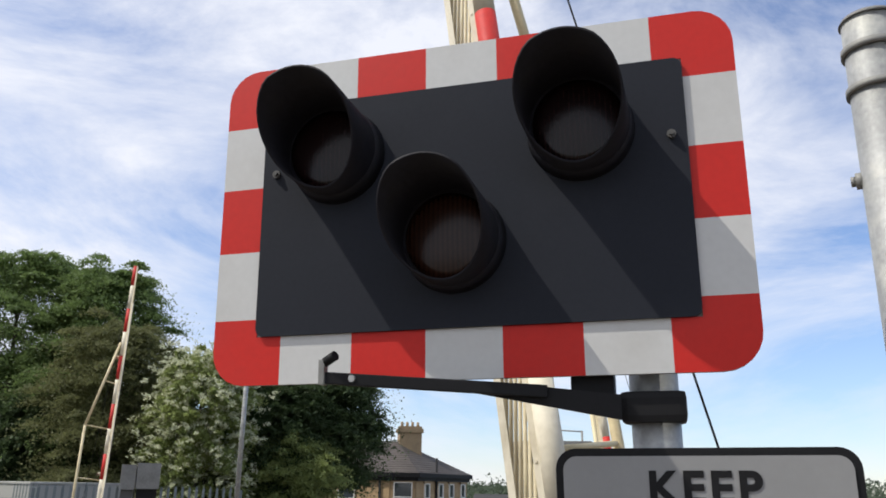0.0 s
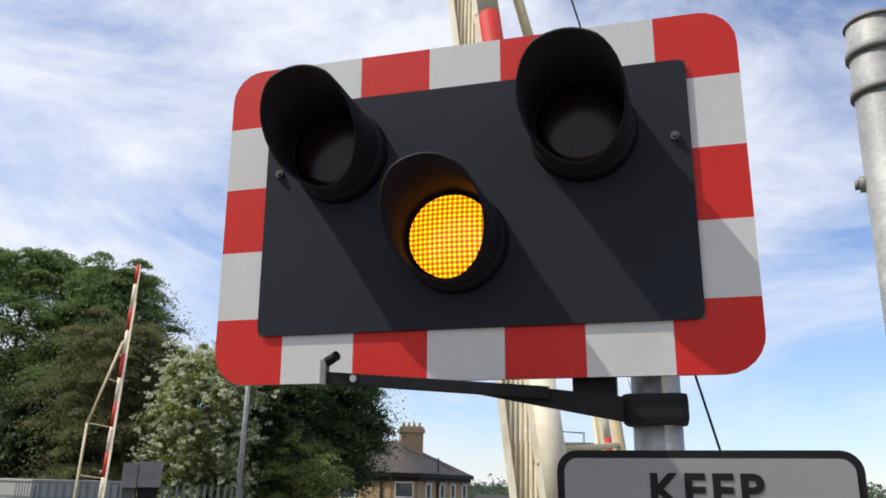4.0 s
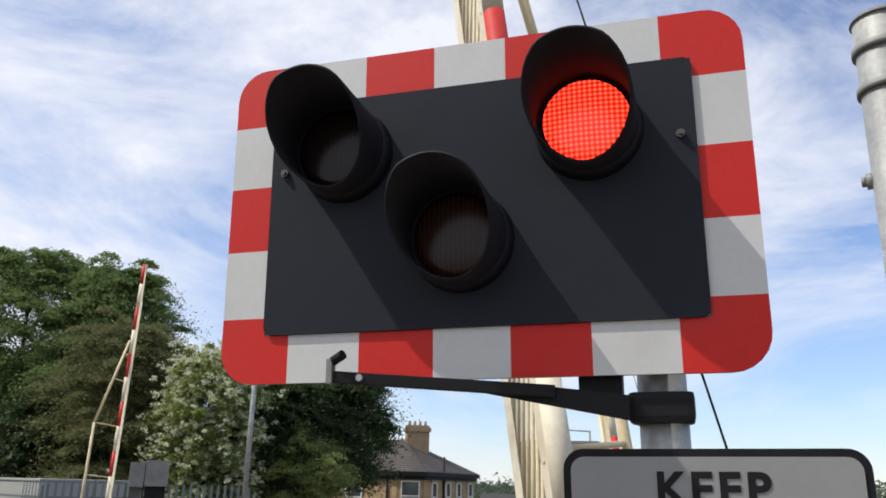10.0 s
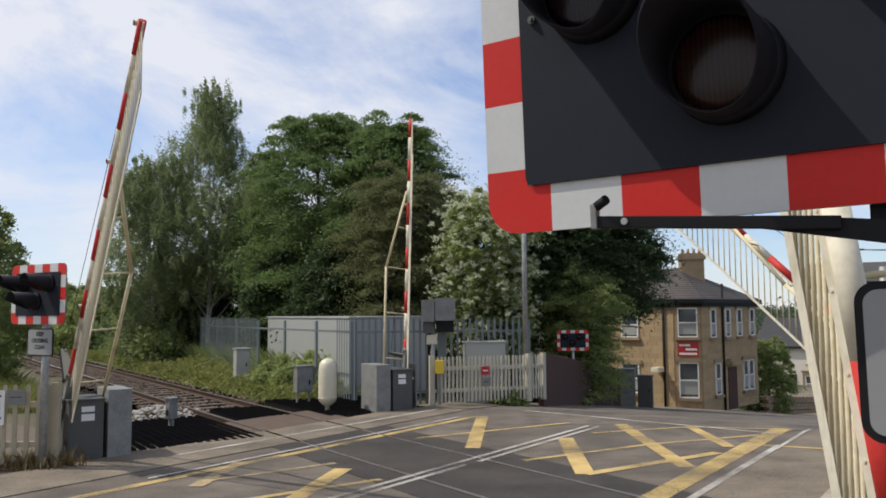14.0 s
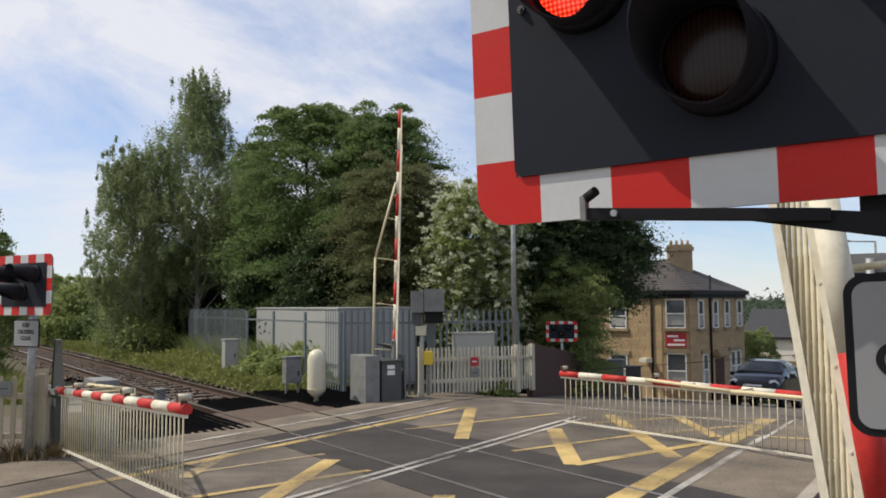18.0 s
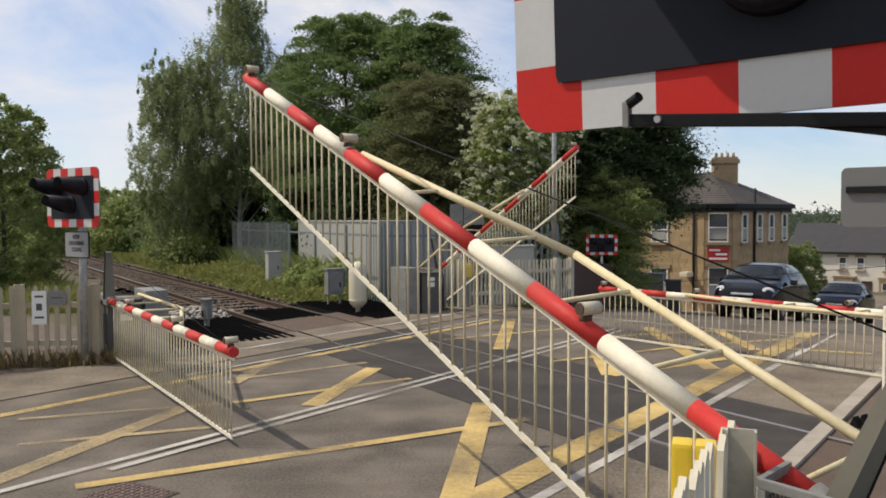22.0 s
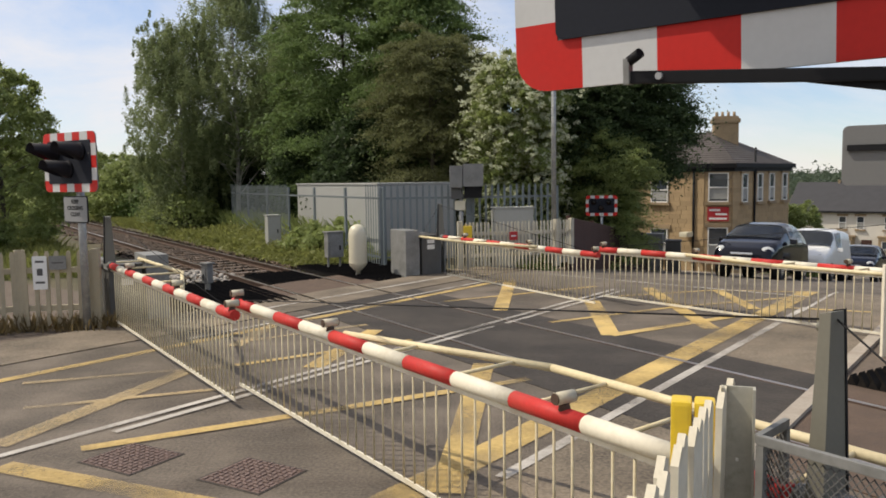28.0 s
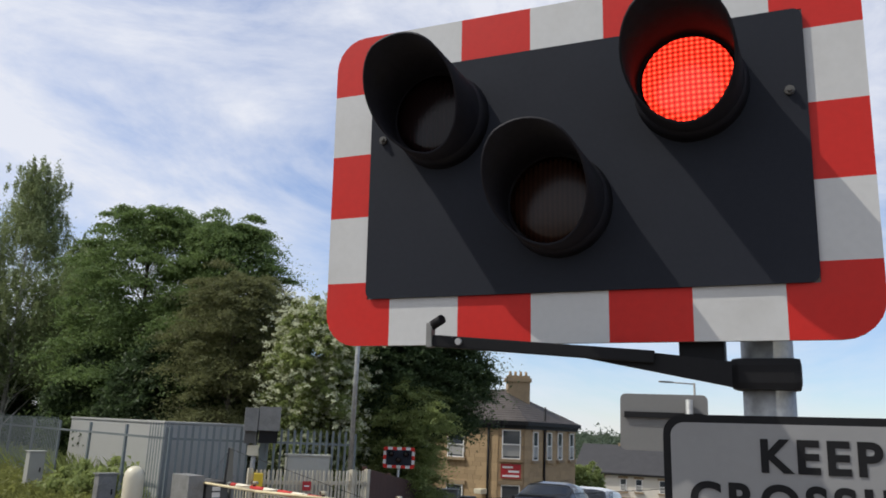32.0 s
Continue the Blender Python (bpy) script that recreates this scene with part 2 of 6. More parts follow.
STONE_DARK = mat("sooty sandstone", (0.3, 0.22, 0.13), 0.9, 0, 0.25, 2.0, 24, 0.4, (0.12, 0.1, 0.08), 0.6, 1.2, per_object=0.5)
SLATE_DARK = mat("dark slate", (0.036, 0.035, 0.037), 0.75, 0, 0.25, 1.5, 14, 0.4)
SLATE = mat("slate roof", (0.072, 0.06, 0.052), 0.75, 0, 0.25, 1.5, 14, 0.4, (0.13, 0.11, 0.095), 0.4, 0.7)
RENDER = mat("pale render", (0.62, 0.58, 0.5), 0.9, 0, 0.08, 1.0, 20, 0.1)
GLASS_DARK = mat("window glass", (0.05, 0.06, 0.07), 0.06, 0, 0.1, 1, 4, 0.0, spec=0.9)
CAR_GLASS = mat("car glass", (0.03, 0.036, 0.042), 0.04, 0, 0.05, 1, 4, 0.0, spec=1.0)
BLIND = mat("grey window blind", (0.3, 0.3, 0.28), 0.8, 0, 0.08, 3, 40, 0.0)
WHITE_FRAME = mat("white window frame", (0.75, 0.74, 0.7), 0.5, 0, 0.05, 3, 40, 0.0)
WHITE_PAINT = mat("weathered white paint", (0.72, 0.665, 0.53), 0.62, 0, 0.1, 3, 40, 0.08, (0.42, 0.35, 0.22), 0.65, 2.6, spec=0.35)
CREAM = mat("yellowed white paint", (0.66, 0.56, 0.345), 0.6, 0, 0.14, 3, 40, 0.1, (0.36, 0.27, 0.12), 0.65, 2.6)
ROD_PAINT = mat("yellowed rod paint", (0.56, 0.49, 0.33), 0.65, 0, 0.15, 3, 40, 0.1, (0.3, 0.23, 0.12), 0.7, 4, per_object=0.5)
WHITE_CLEAN = mat("white reflective sheet", (0.56, 0.56, 0.545), 0.45, 0, 0.05, 2, 60, 0.02, (0.4, 0.39, 0.36), 0.35, 4)
RED_SHEET = mat("red reflective sheet", (0.55, 0.022, 0.016), 0.5, 0, 0.08, 2, 60, 0.02, (0.46, 0.035, 0.028), 0.4, 4, spec=0.25)
BOOM_RED = mat("red boom paint", (0.5, 0.032, 0.026), 0.58, 0, 0.2, 2, 40, 0.05, (0.36, 0.07, 0.05), 0.5, 4, spec=0.3)
BOARD_GREY = mat("dark grey board", (0.019, 0.0215, 0.029), 0.7, 0, 0.12, 2, 80, 0.03, (0.027, 0.03, 0.038), 0.5, 3, spec=0.15)
BLACK_PAINT = mat("black paint", (0.011, 0.011, 0.012), 0.6, 0, 0.2, 4, 60, 0.05, spec=0.2)
HOOD_BLACK = mat("matt black hood", (0.015, 0.0145, 0.019), 0.6, 0, 0.3, 4, 50, 0.08, (0.03, 0.029, 0.018), 0.3, 7, spec=0.16)
SIGN_BACK = mat("grey sign back", (0.17, 0.168, 0.16), 0.6, 0.1, 0.06, 2, 40, 0.02, (0.14, 0.14, 0.135), 0.4, 2)
GALV = mat("galvanised steel", (0.33, 0.335, 0.33), 0.5, 0.45, 0.3, 8, 70, 0.08, (0.55, 0.55, 0.5), 0.85, 11)
GALV_DULL = mat("dull galvanised steel", (0.22, 0.218, 0.205), 0.6, 0.2, 0.4, 5, 30, 0.06, (0.13, 0.128, 0.115), 0.7, 3.5, per_object=0.5)
PALISADE = mat("palisade steel", (0.16, 0.185, 0.19), 0.55, 0.2, 0.2, 4, 30, 0.03, (0.2, 0.225, 0.23), 0.4, 1.5, per_object=0.8)
CABINET = mat("grey cabinet paint", (0.085, 0.083, 0.078), 0.6, 0.1, 0.12, 2, 40, 0.04, (0.055, 0.05, 0.045), 0.5, 2.5)
CABIN = mat("pale grey cabin", (0.33, 0.33, 0.31), 0.6, 0, 0.06, 1, 20, 0.02, (0.33, 0.34, 0.33), 0.5, 0.8)
GREY_MAST = mat("grey painted plate", (0.17, 0.16, 0.125), 0.55, 0, 0.08, 3, 50, 0.03)
YELLOW_BOX = mat("yellow plastic", (0.72, 0.5, 0.03), 0.4, 0, 0.06, 3, 50, 0.02, (0.5, 0.36, 0.05), 0.3, 4)
PICKET = mat("weathered white picket", (0.39, 0.335, 0.23), 0.75, 0, 0.15, 3, 30, 0.15, (0.33, 0.28, 0.18), 0.7, 2.5, per_object=0.5)
PALE_PICKET = mat("flaking white picket paint", (0.5, 0.46, 0.36), 0.75, 0, 0.2, 3, 30, 0.15, (0.26, 0.2, 0.12), 0.7, 3, per_object=0.7)
BROWN_FENCE = mat("brown timber", (0.06, 0.025, 0.017), 0.8, 0, 0.25, 3, 30, 0.2, per_object=0.6)
BARK = mat("bark", (0.09, 0.075, 0.06), 0.95, 0, 0.35, 3, 25, 0.6)
BIRCH_BARK = mat("birch bark", (0.42, 0.4, 0.36), 0.85, 0, 0.35, 5, 25, 0.3, (0.05, 0.045, 0.04), 0.8, 4)
PLASTIC_WHITE = mat("white plastic", (0.62, 0.57, 0.43), 0.4, 0, 0.05, 2, 30, 0.02, (0.5, 0.44, 0.28), 0.45, 3)
MANHOLE = mat("worn cover steel", (0.17, 0.118, 0.1), 0.7, 0.2, 0.35, 6, 50, 0.2, (0.08, 0.055, 0.045), 0.6, 8)
LAMP_CREAM = mat("weathered lamp plastic", (0.5, 0.45, 0.33), 0.5, 0, 0.12, 8, 60, 0.05, (0.3, 0.2, 0.1), 0.6, 14)
BOX_GREY = mat("pale cabinet paint", (0.34, 0.34, 0.31), 0.55, 0, 0.1, 3, 40, 0.03, (0.3, 0.3, 0.25), 0.5, 3)
CONCRETE = mat("pale worn concrete", (0.36, 0.31, 0.25), 0.9, 0, 0.2, 2, 40, 0.4, (0.2, 0.16, 0.12), 0.6, 2.5)
SIGN_FACE = mat("dull sign sheet", (0.26, 0.26, 0.257), 0.5, 0, 0.05, 2, 60, 0.02, (0.21, 0.21, 0.207), 0.3, 3)
BROWN_DECK = mat("brown timber deck", (0.1, 0.066, 0.045), 0.9, 0, 0.3, 3, 40, 0.5, (0.06, 0.045, 0.035), 0.6, 2)
SIGN_RED = mat("red sign", (0.42, 0.02, 0.025), 0.5, 0, 0.06, 2, 20, 0.0)
LENS_RED = lens_mat("unlit red lens", (0.014, 0.005, 0.005))
LENS_AMBER = lens_mat("unlit amber lens", (0.034, 0.012, 0.006))
GLOW_RED = glow_mat("lit red lens", (1.0, 0.035, 0.015), 1.5)
GLOW_AMBER = glow_mat("lit amber lens", (1.0, 0.31, 0.004), 1.2)
CAR_BLUE = mat("dark blue car paint", (0.0045, 0.0055, 0.011), 0.1, 0.0, 0.1, 2, 300, 0.0, spec=0.3)
CAR_WHITE = mat("white car paint", (0.68, 0.68, 0.66), 0.25, 0, 0.04, 2, 200, 0.0)
TYRE = mat("tyre rubber", (0.015, 0.015, 0.015), 0.85, 0, 0.2, 8, 60, 0.1)
CHROME = mat("bright metal", (0.6, 0.6, 0.6), 0.25, 0.9, 0.05, 4, 40, 0.0)
LAMP_GLASS = mat("lamp glass", (0.5, 0.51, 0.5), 0.1, 0, 0.1, 6, 60, 0.05)
LEAF_BIRCH = leaf_mat("birch leaves", (0.245, 0.29, 0.135))
LEAF_GREEN = leaf_mat("maple leaves", (0.148, 0.212, 0.072))
LEAF_BROWN = leaf_mat("bronze leaves", (0.155, 0.165, 0.07))
# the dark green trees' own colour; on the filler trees it stands for shade
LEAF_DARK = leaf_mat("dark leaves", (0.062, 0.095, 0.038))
LEAF_BUSH = leaf_mat("bush leaves", (0.265, 0.315, 0.11))
BLOSSOM = leaf_mat("white blossom", (0.58, 0.6, 0.42), 0.15)
DRY_GRASS = leaf_mat("dry weeds", (0.2, 0.15, 0.07))
GRASS = leaf_mat("grass blades", (0.23, 0.245, 0.075))
HILL = leaf_mat("distant woodland", (0.09, 0.12, 0.075))


# ---- building tools ----
def part(name, bm, material, parent=None, label="", m=None, smooth=False):
    me = bpy.data.meshes.new(name)
    if bm.faces:
        bmesh.ops.recalc_face_normals(bm, faces=bm.faces)
    bm.to_mesh(me)
    bm.free()
    for x in material if isinstance(material, (list, tuple)) else [material]:
        me.materials.append(x)
    if smooth:
        for p in me.polygons:
            p.use_smooth = True
    ob = new(name, me)
    ob.parent = parent
    if m is not None:
        ob.matrix_basis = m
    if label:
        tagged(ob, label)
    return ob


def same(ob, parent, m, name=None):
    """Another object on the mesh of ob."""
    o = new(name or ob.name.split(".")[0], ob.data)
    o.parent = parent
    o.matrix_basis = m
    return o


def thing(name, m, label, category, group="", kind=""):
    e = new(name)
    e.empty_display_size = 0.2
    e.matrix_basis = m
    return tagged(e, label, category, group, kind)


def box(bm, x0, x1, y0, y1, z0, z1, bevel=0.0, m=None, mi=0):
    r = bmesh.ops.create_cube(bm, size=1.0)
    vs = r["verts"]
    bmesh.ops.transform(bm, verts=vs, matrix=Matrix.Translation(((x0 + x1) / 2, (y0 + y1) / 2, (z0 + z1) / 2)) @ Matrix.Diagonal((x1 - x0, y1 - y0, z1 - z0, 1)))
    faces = list({f for v in vs for f in v.link_faces})
    for f in faces:
        f.material_index = mi
    if bevel:
        edges = list({e for v in vs for e in v.link_edges})
        r = bmesh.ops.bevel(bm, geom=edges, offset=bevel, segments=2, affect="EDGES", profile=0.7)
        vs = list({v for f in r["faces"] for v in f.verts} | {v for v in vs if v.is_valid})
        for f in r["faces"]:
            f.material_index = mi
    if m is not None:
        bmesh.ops.transform(bm, verts=vs, matrix=m)
    return bm


def tube(bm, a, b, r, r2=None, seg=12, mi=0, caps=True):
    a, b = Vector(a), Vector(b)
    r2 = r if r2 is None else r2
    d = b - a
    rot = d.to_track_quat("Z", "Y").to_matrix().to_4x4()
    res = bmesh.ops.create_cone(bm, cap_ends=caps, segments=seg, radius1=r, radius2=r2, depth=d.length, matrix=Matrix.Translation((a + b) / 2) @ rot)
    for f in {f for v in res["verts"] for f in v.link_faces}:
        f.material_index = mi
        f.smooth = len(f.verts) == 4
    return bm


def prism(bm, pts, y0, y1, mi=0):
    """An outline in x, z pushed from y0 to y1."""
    lo = [bm.verts.new((x, y0, z)) for x, z in pts]
    hi = [bm.verts.new((x, y1, z)) for x, z in pts]
    fs = [bm.faces.new(lo), bm.faces.new(hi[::-1])]
    n = len(pts)
    fs += [bm.faces.new((lo[i], hi[i], hi[(i + 1) % n], lo[(i + 1) % n])) for i in range(n)]
    for f in fs:
        f.material_index = mi
    return bm


def rounded(x0, x1, z0, z1, r, seg=6):
    out = []
    for cx, cz, a0 in ((x1 - r, z1 - r, 0), (x0 + r, z1 - r, 90), (x0 + r, z0 + r, 180), (x1 - r, z0 + r, 270)):
        for i in range(seg + 1):
            a = radians(a0 + 90 * i / seg)
            out.append((cx + r * math.cos(a), cz + r * math.sin(a)))
    return out


def BM():
    return bmesh.new()


def quads(name, v, material, parent=None, m=None):
    """One mesh of loose faces from an array of n x corners x 3."""
    n, k = v.shape[:2]
    me = bpy.data.meshes.new(name)
    me.vertices.add(k * n)
    me.vertices.foreach_set("co", np.ascontiguousarray(v, dtype=np.float32).ravel())
    me.loops.add(k * n)
    me.loops.foreach_set("vertex_index", np.arange(k * n, dtype=np.int32))
    me.polygons.add(n)
    me.polygons.foreach_set("loop_start", np.arange(0, k * n, k, dtype=np.int32))
    me.polygons.foreach_set("loop_total", np.full(n, k, dtype=np.int32))
    me.materials.append(material)
    me.update(calc_edges=True)
    ob = new(name, me)
    ob.parent = parent
    if m is not None:
        ob.matrix_basis = m
    return ob


# ---- plan: the road runs along U, W points to its right ----
U, W = Vector((0.605, 0.797, 0)).normalized(), Vector((0.797, -0.605, 0)).normalized()
RAIL, ACROSS = Vector((-0.534, 0.845, 0)).normalized(), Vector((0.845, 0.534, 0)).normalized()


def smooth01(t):
    t = min(max(t, 0.0), 1.0)
    return t * t * (3 - 2 * t)


def ground_z(x, y):
    """Level at the crossing; the road falls away beyond it, the railway stays level."""
    a, w = U.x * x + U.y * y, W.x * x + W.y * y
    d = max(a - 15.0, 0.0)
    fall = -0.116 * d * d / (d + 1.6)
    fall = max(fall, -4.6) if a > 40 else fall
    return fall * smooth01((w + 15.0 + 0.9 * max(0.0, a - 19.0)) / 4.5)


def at_road(a, w, z=0.0):
    p = U * a + W * w
    return Vector((p.x, p.y, ground_z(p.x, p.y) + z))


# ---- ground and road ----
def build_ground():
    def axis(near, far):
        s = list(np.arange(-near, near + 0.1, 1.5))
        step, v = 2.0, near
        while v < far:
            v, step = v + step, step * 1.35
            s = [-v] + s + [v]
        return s
    xs, ys = axis(48, 900), [y + 15 for y in axis(48, 900)]
    verts = [(x, y, ground_z(x, y) - 0.03 - (0.12 if ACROSS.x * x + ACROSS.y * y > 3.9 and W.x * x + W.y * y < -10.6 else 0)) for y in ys for x in xs]
    n = len(xs)
    faces = [(j * n + i, j * n + i + 1, (j + 1) * n + i + 1, (j + 1) * n + i) for j in range(len(ys) - 1) for i in range(n - 1)]
    me = bpy.data.meshes.new("ground")
    me.from_pydata(verts, [], faces)
    me.materials.append(EARTH)
    tagged(new("ground", me), "rough grass and bare earth ground", "ground", kind="structure")


def strip(name, a0, a1, w0, w1, z, material, label, step=1.0, thick=0.15):
    bm = BM()
    k = max(2, int((a1 - a0) / step) + 1)
    rows = []
    for i in range(k):
        a = a0 + (a1 - a0) * i / (k - 1)
        rows.append([bm.verts.new(at_road(a, w, z)) for w in (w0, w1)] + [bm.verts.new(at_road(a, w, z - thick)) for w in (w1, w0)])
    for p, q in zip(rows, rows[1:]):
        for i in range(4):
            bm.faces.new((p[i], p[(i + 1) % 4], q[(i + 1) % 4], q[i]))
    bm.faces.new(rows[0])
    bm.faces.new(rows[-1][::-1])
    return tagged(part(name, bm, material), label, name.split("_")[0], kind="structure")


def build_road():
    strip("road", -30, 125, -9.65, -2.95, 0.0, ASPHALT, "grey worn asphalt road over the railway")
    strip("pavement", -30, 15.5, -2.95, -1.7, 0.006, FOOTWAY, "pale asphalt footway along the road edge")
    strip("pavement", -30, 30, -11.0, -9.65, 0.014, FOOTWAY, "asphalt footway with a low kerb")
    bm = BM()
    for i in range(28):
        p = at_road(-28 + 0.92 * i, -9.7)
        box(bm, -0.45, 0.45, -0.06, 0.06, -0.1, 0.02, 0.006, m=Matrix.Translation(p) @ Matrix.Rotation(math.atan2(U.y, U.x), 4, "Z"))
    tagged(part("kerb", bm, FOOTWAY), "low worn stone kerb", "kerb", kind="structure")
    # side road to the far right
    bm = BM()
    vs = [at_road(15.3, -3.2, 0.002), at_road(15.3, 14, 0.002), at_road(30, 16, 0.002), at_road(30, -3.2, 0.002)]
    bm.faces.new([bm.verts.new(v) for v in vs])
    bmesh.ops.subdivide_edges(bm, edges=bm.edges[:], cuts=10, use_grid_fill=True)
    for v in bm.verts:
        v.co.z = ground_z(v.co.x, v.co.y) + 0.002
    tagged(part("road_2", bm, ASPHALT), "grey asphalt side road falling away", "road", kind="structure")
    # fresh asphalt deck between and beside the rails

    def deck(c0, c1, material, z, name, label, w0=-10.3, w1=-1.7):
        bm = BM()
        pts = []
        for c, w in ((c0, w0), (c1, w0), (c1, w1), (c0, w1)):
            p = solve_plan(c, w)
            pts.append((p.x, p.y))
        lo = [bm.verts.new((x, y, -0.1)) for x, y in pts]
        hi = [bm.verts.new((x, y, z)) for x, y in pts]
        bm.faces.new(hi), bm.faces.new(lo[::-1])
        for i in range(4):
            bm.faces.new((lo[i], lo[(i + 1) % 4], hi[(i + 1) % 4], hi[i]))
        tagged(part(name, bm, material), label, "road", kind="structure")
    deck(5.06, 5.58, ASPHALT_DARK, 0.0085, "road_deck", "fresh dark asphalt beside the rail")
    deck(5.68, 7.04, ASPHALT_DARK, 0.0085, "road_deck", "fresh dark asphalt between the rails")
    deck(7.14, 7.72, ASPHALT_DARK, 0.0085, "road_deck", "fresh dark asphalt beside the rail")

    for c0, c1 in ((5.1, 5.58), (5.68, 7.04), (7.14, 7.75)):
        deck(c0, c1, BROWN_DECK, 0.0, "crossing_deck", "brown worn timber deck beside the rail", -1.64, 1.2)
        deck(c0, c1, BROWN_DECK, 0.0, "crossing_deck", "brown worn deck panel beside the rail", -12.6, -10.304)


def solve_plan(c, w):
    """The point at distance c across the rails and w across the road."""
    det = ACROSS.x * W.y - ACROSS.y * W.x
    return Vector(((c * W.y - ACROSS.y * w) / det, (ACROSS.x * w - c * W.x) / det, 0))


LAYER = [0]


def marking(p, q, width, material, name, label, z=0.0105):
    p, q = Vector((*p, 0)), Vector((*q, 0))
    d = (q - p).normalized()
    LAYER[0] += 1
    z += 0.00016 * LAYER[0]
    s = Vector((-d.y, d.x, 0)) * width / 2
    bm = BM()
    k = max(2, int((q - p).length / 0.35))
    prev = None
    for i in range(k + 1):
        c = p + (q - p) * i / k
        jig = 0.012 * math.sin(7.3 * i + p.x * 11)
        pair = [bm.verts.new((c.x + e * s.x * (1 + jig), c.y + e * s.y * (1 + jig), ground_z(c.x, c.y) + z)) for e in (1, -1)]
        if prev:
            bm.faces.new((prev[0], prev[1], pair[1], pair[0]))
        prev = pair
    return tagged(part(name, bm, material), label, "road marking", "road markings", "structure")


def build_markings():
    def along(a0, a1, w, width, material, name, label, z=0.0105):
        p, q = at_road(a0, w), at_road(a1, w)
        marking((p.x, p.y), (q.x, q.y), width, material, name, label, z)
    yl, wl = "worn yellow box junction line", "worn white road line"
    along(3.0, 13.9, -8.9, 0.16, YELLOW_LINE, "yellow_line", yl)
    along(3.4, 15.4, -3.36, 0.3, YELLOW_LINE, "yellow_line", yl)
    for a, b, c, d, width in ((0.93, 12.62, 1.42, 16.4, 0.24), (0.04, 13.65, 2.97, 15.3, 0.12), (2.55, 13.5, 2.24, 10.5, 0.26), (1.58, 11.52, 3.75, 12.74, 0.11), (2.24, 10.5, 4.54, 11.92, 0.17),
                             (3.88, 15.01, 3.7, 10.86, 0.24), (3.12, 13.99, 5.02, 14.57, 0.1), (5.05, 14.6, 4.9, 12.41, 0.2), (5.02, 14.57, 6.4, 14.2, 0.1), (3.75, 12.74, 6.08, 13.6, 0.11), (5.47, 12.5, 6.5, 12.0, 0.1)):
        marking((a, b), (c, d), width, YELLOW_LINE, "yellow_line", yl)
    for a, b, c, d, width in ((-4.44, 8.34, -2.36, 9.04, 0.11), (-2.71, 10.36, -1.09, 11.52, 0.11), (-3.94, 7.39, -2.1, 8.06, 0.1), (-3.6, 6.31, -2.8, 8.95, 0.22), (-2.66, 10.1, -2.45, 11.7, 0.2)):
        marking((a, b), (c, d), width, YELLOW_FADED, "yellow_line", "faded yellow box junction line")
    for a, b, c, d, width in ((-1.46, 8.87, -0.94, 11.1, 0.24), (-2.36, 9.04, -0.4, 10.36, 0.12), (-2.87, 6.21, 0.9, 8.23, 0.14), (0.02, 5.2, 0.47, 8.96, 0.24), (-3.3, 5.84, -1.2, 4.93, 0.2)):
        marking((a, b), (c, d), width, YELLOW_LINE, "yellow_line", yl)
    along(2.6, 13.8, -6.4, 0.085, WHITE_LINE, "white_line", wl)
    along(3.6, 9.4, -6.22, 0.085, WHITE_LINE, "white_line", wl)
    along(9.7, 13.8, -6.2, 0.085, WHITE_LINE, "white_line", wl)
    along(4.6, 13.4, -2.99, 0.1, WHITE_LINE, "white_line", wl)
    along(7.6, 14.4, -10.22, 0.09, WHITE_LINE, "white_line", wl, 0.0185)
    along(6.4, 13.6, -9.13, 0.07, WHITE_LINE, "white_line", wl)
    along(13.0, 15.6, -2.95, 0.06, WHITE_LINE, "white_line", wl)
    p, q = at_road(15.2, -8.6), at_road(14.6, -3.2)
    marking((p.x, p.y), (q.x, q.y), 0.08, WHITE_LINE, "white_line", wl)


def build_manhole(x, y, turn):
    e = thing("manhole_cover", pose(x, y, 0, 0, 0, turn) @ Matrix.Diagonal((1.18, 1.18, 1, 1)), "rusty chequered steel access cover set in the road", "manhole cover", "manhole covers", "structure")
    bm = BM()
    box(bm, -0.25, 0.25, -0.22, 0.22, -0.05, 0.0042)
    part("frame", bm, ASPHALT_DARK, e)
    for s in (-1, 1):
        bm = BM()
        box(bm, -0.235, 0.235, min(s * 0.003, s * 0.205), max(s * 0.003, s * 0.205), -0.02, 0.0075)
        plate = part("plate", bm, MANHOLE, e)
        bm = BM()
        for i in range(10):
            for j in range(5):
                cx, cy = -0.207 + i * 0.046, s * (0.024 + j * 0.04)
                w, d = (0.018, 0.008) if (i + j) % 2 else (0.008, 0.018)
                box(bm, cx - w, cx + w, cy - d, cy + d, 0.0075, 0.0155)
        part("raised_pattern", bm, MANHOLE, plate)


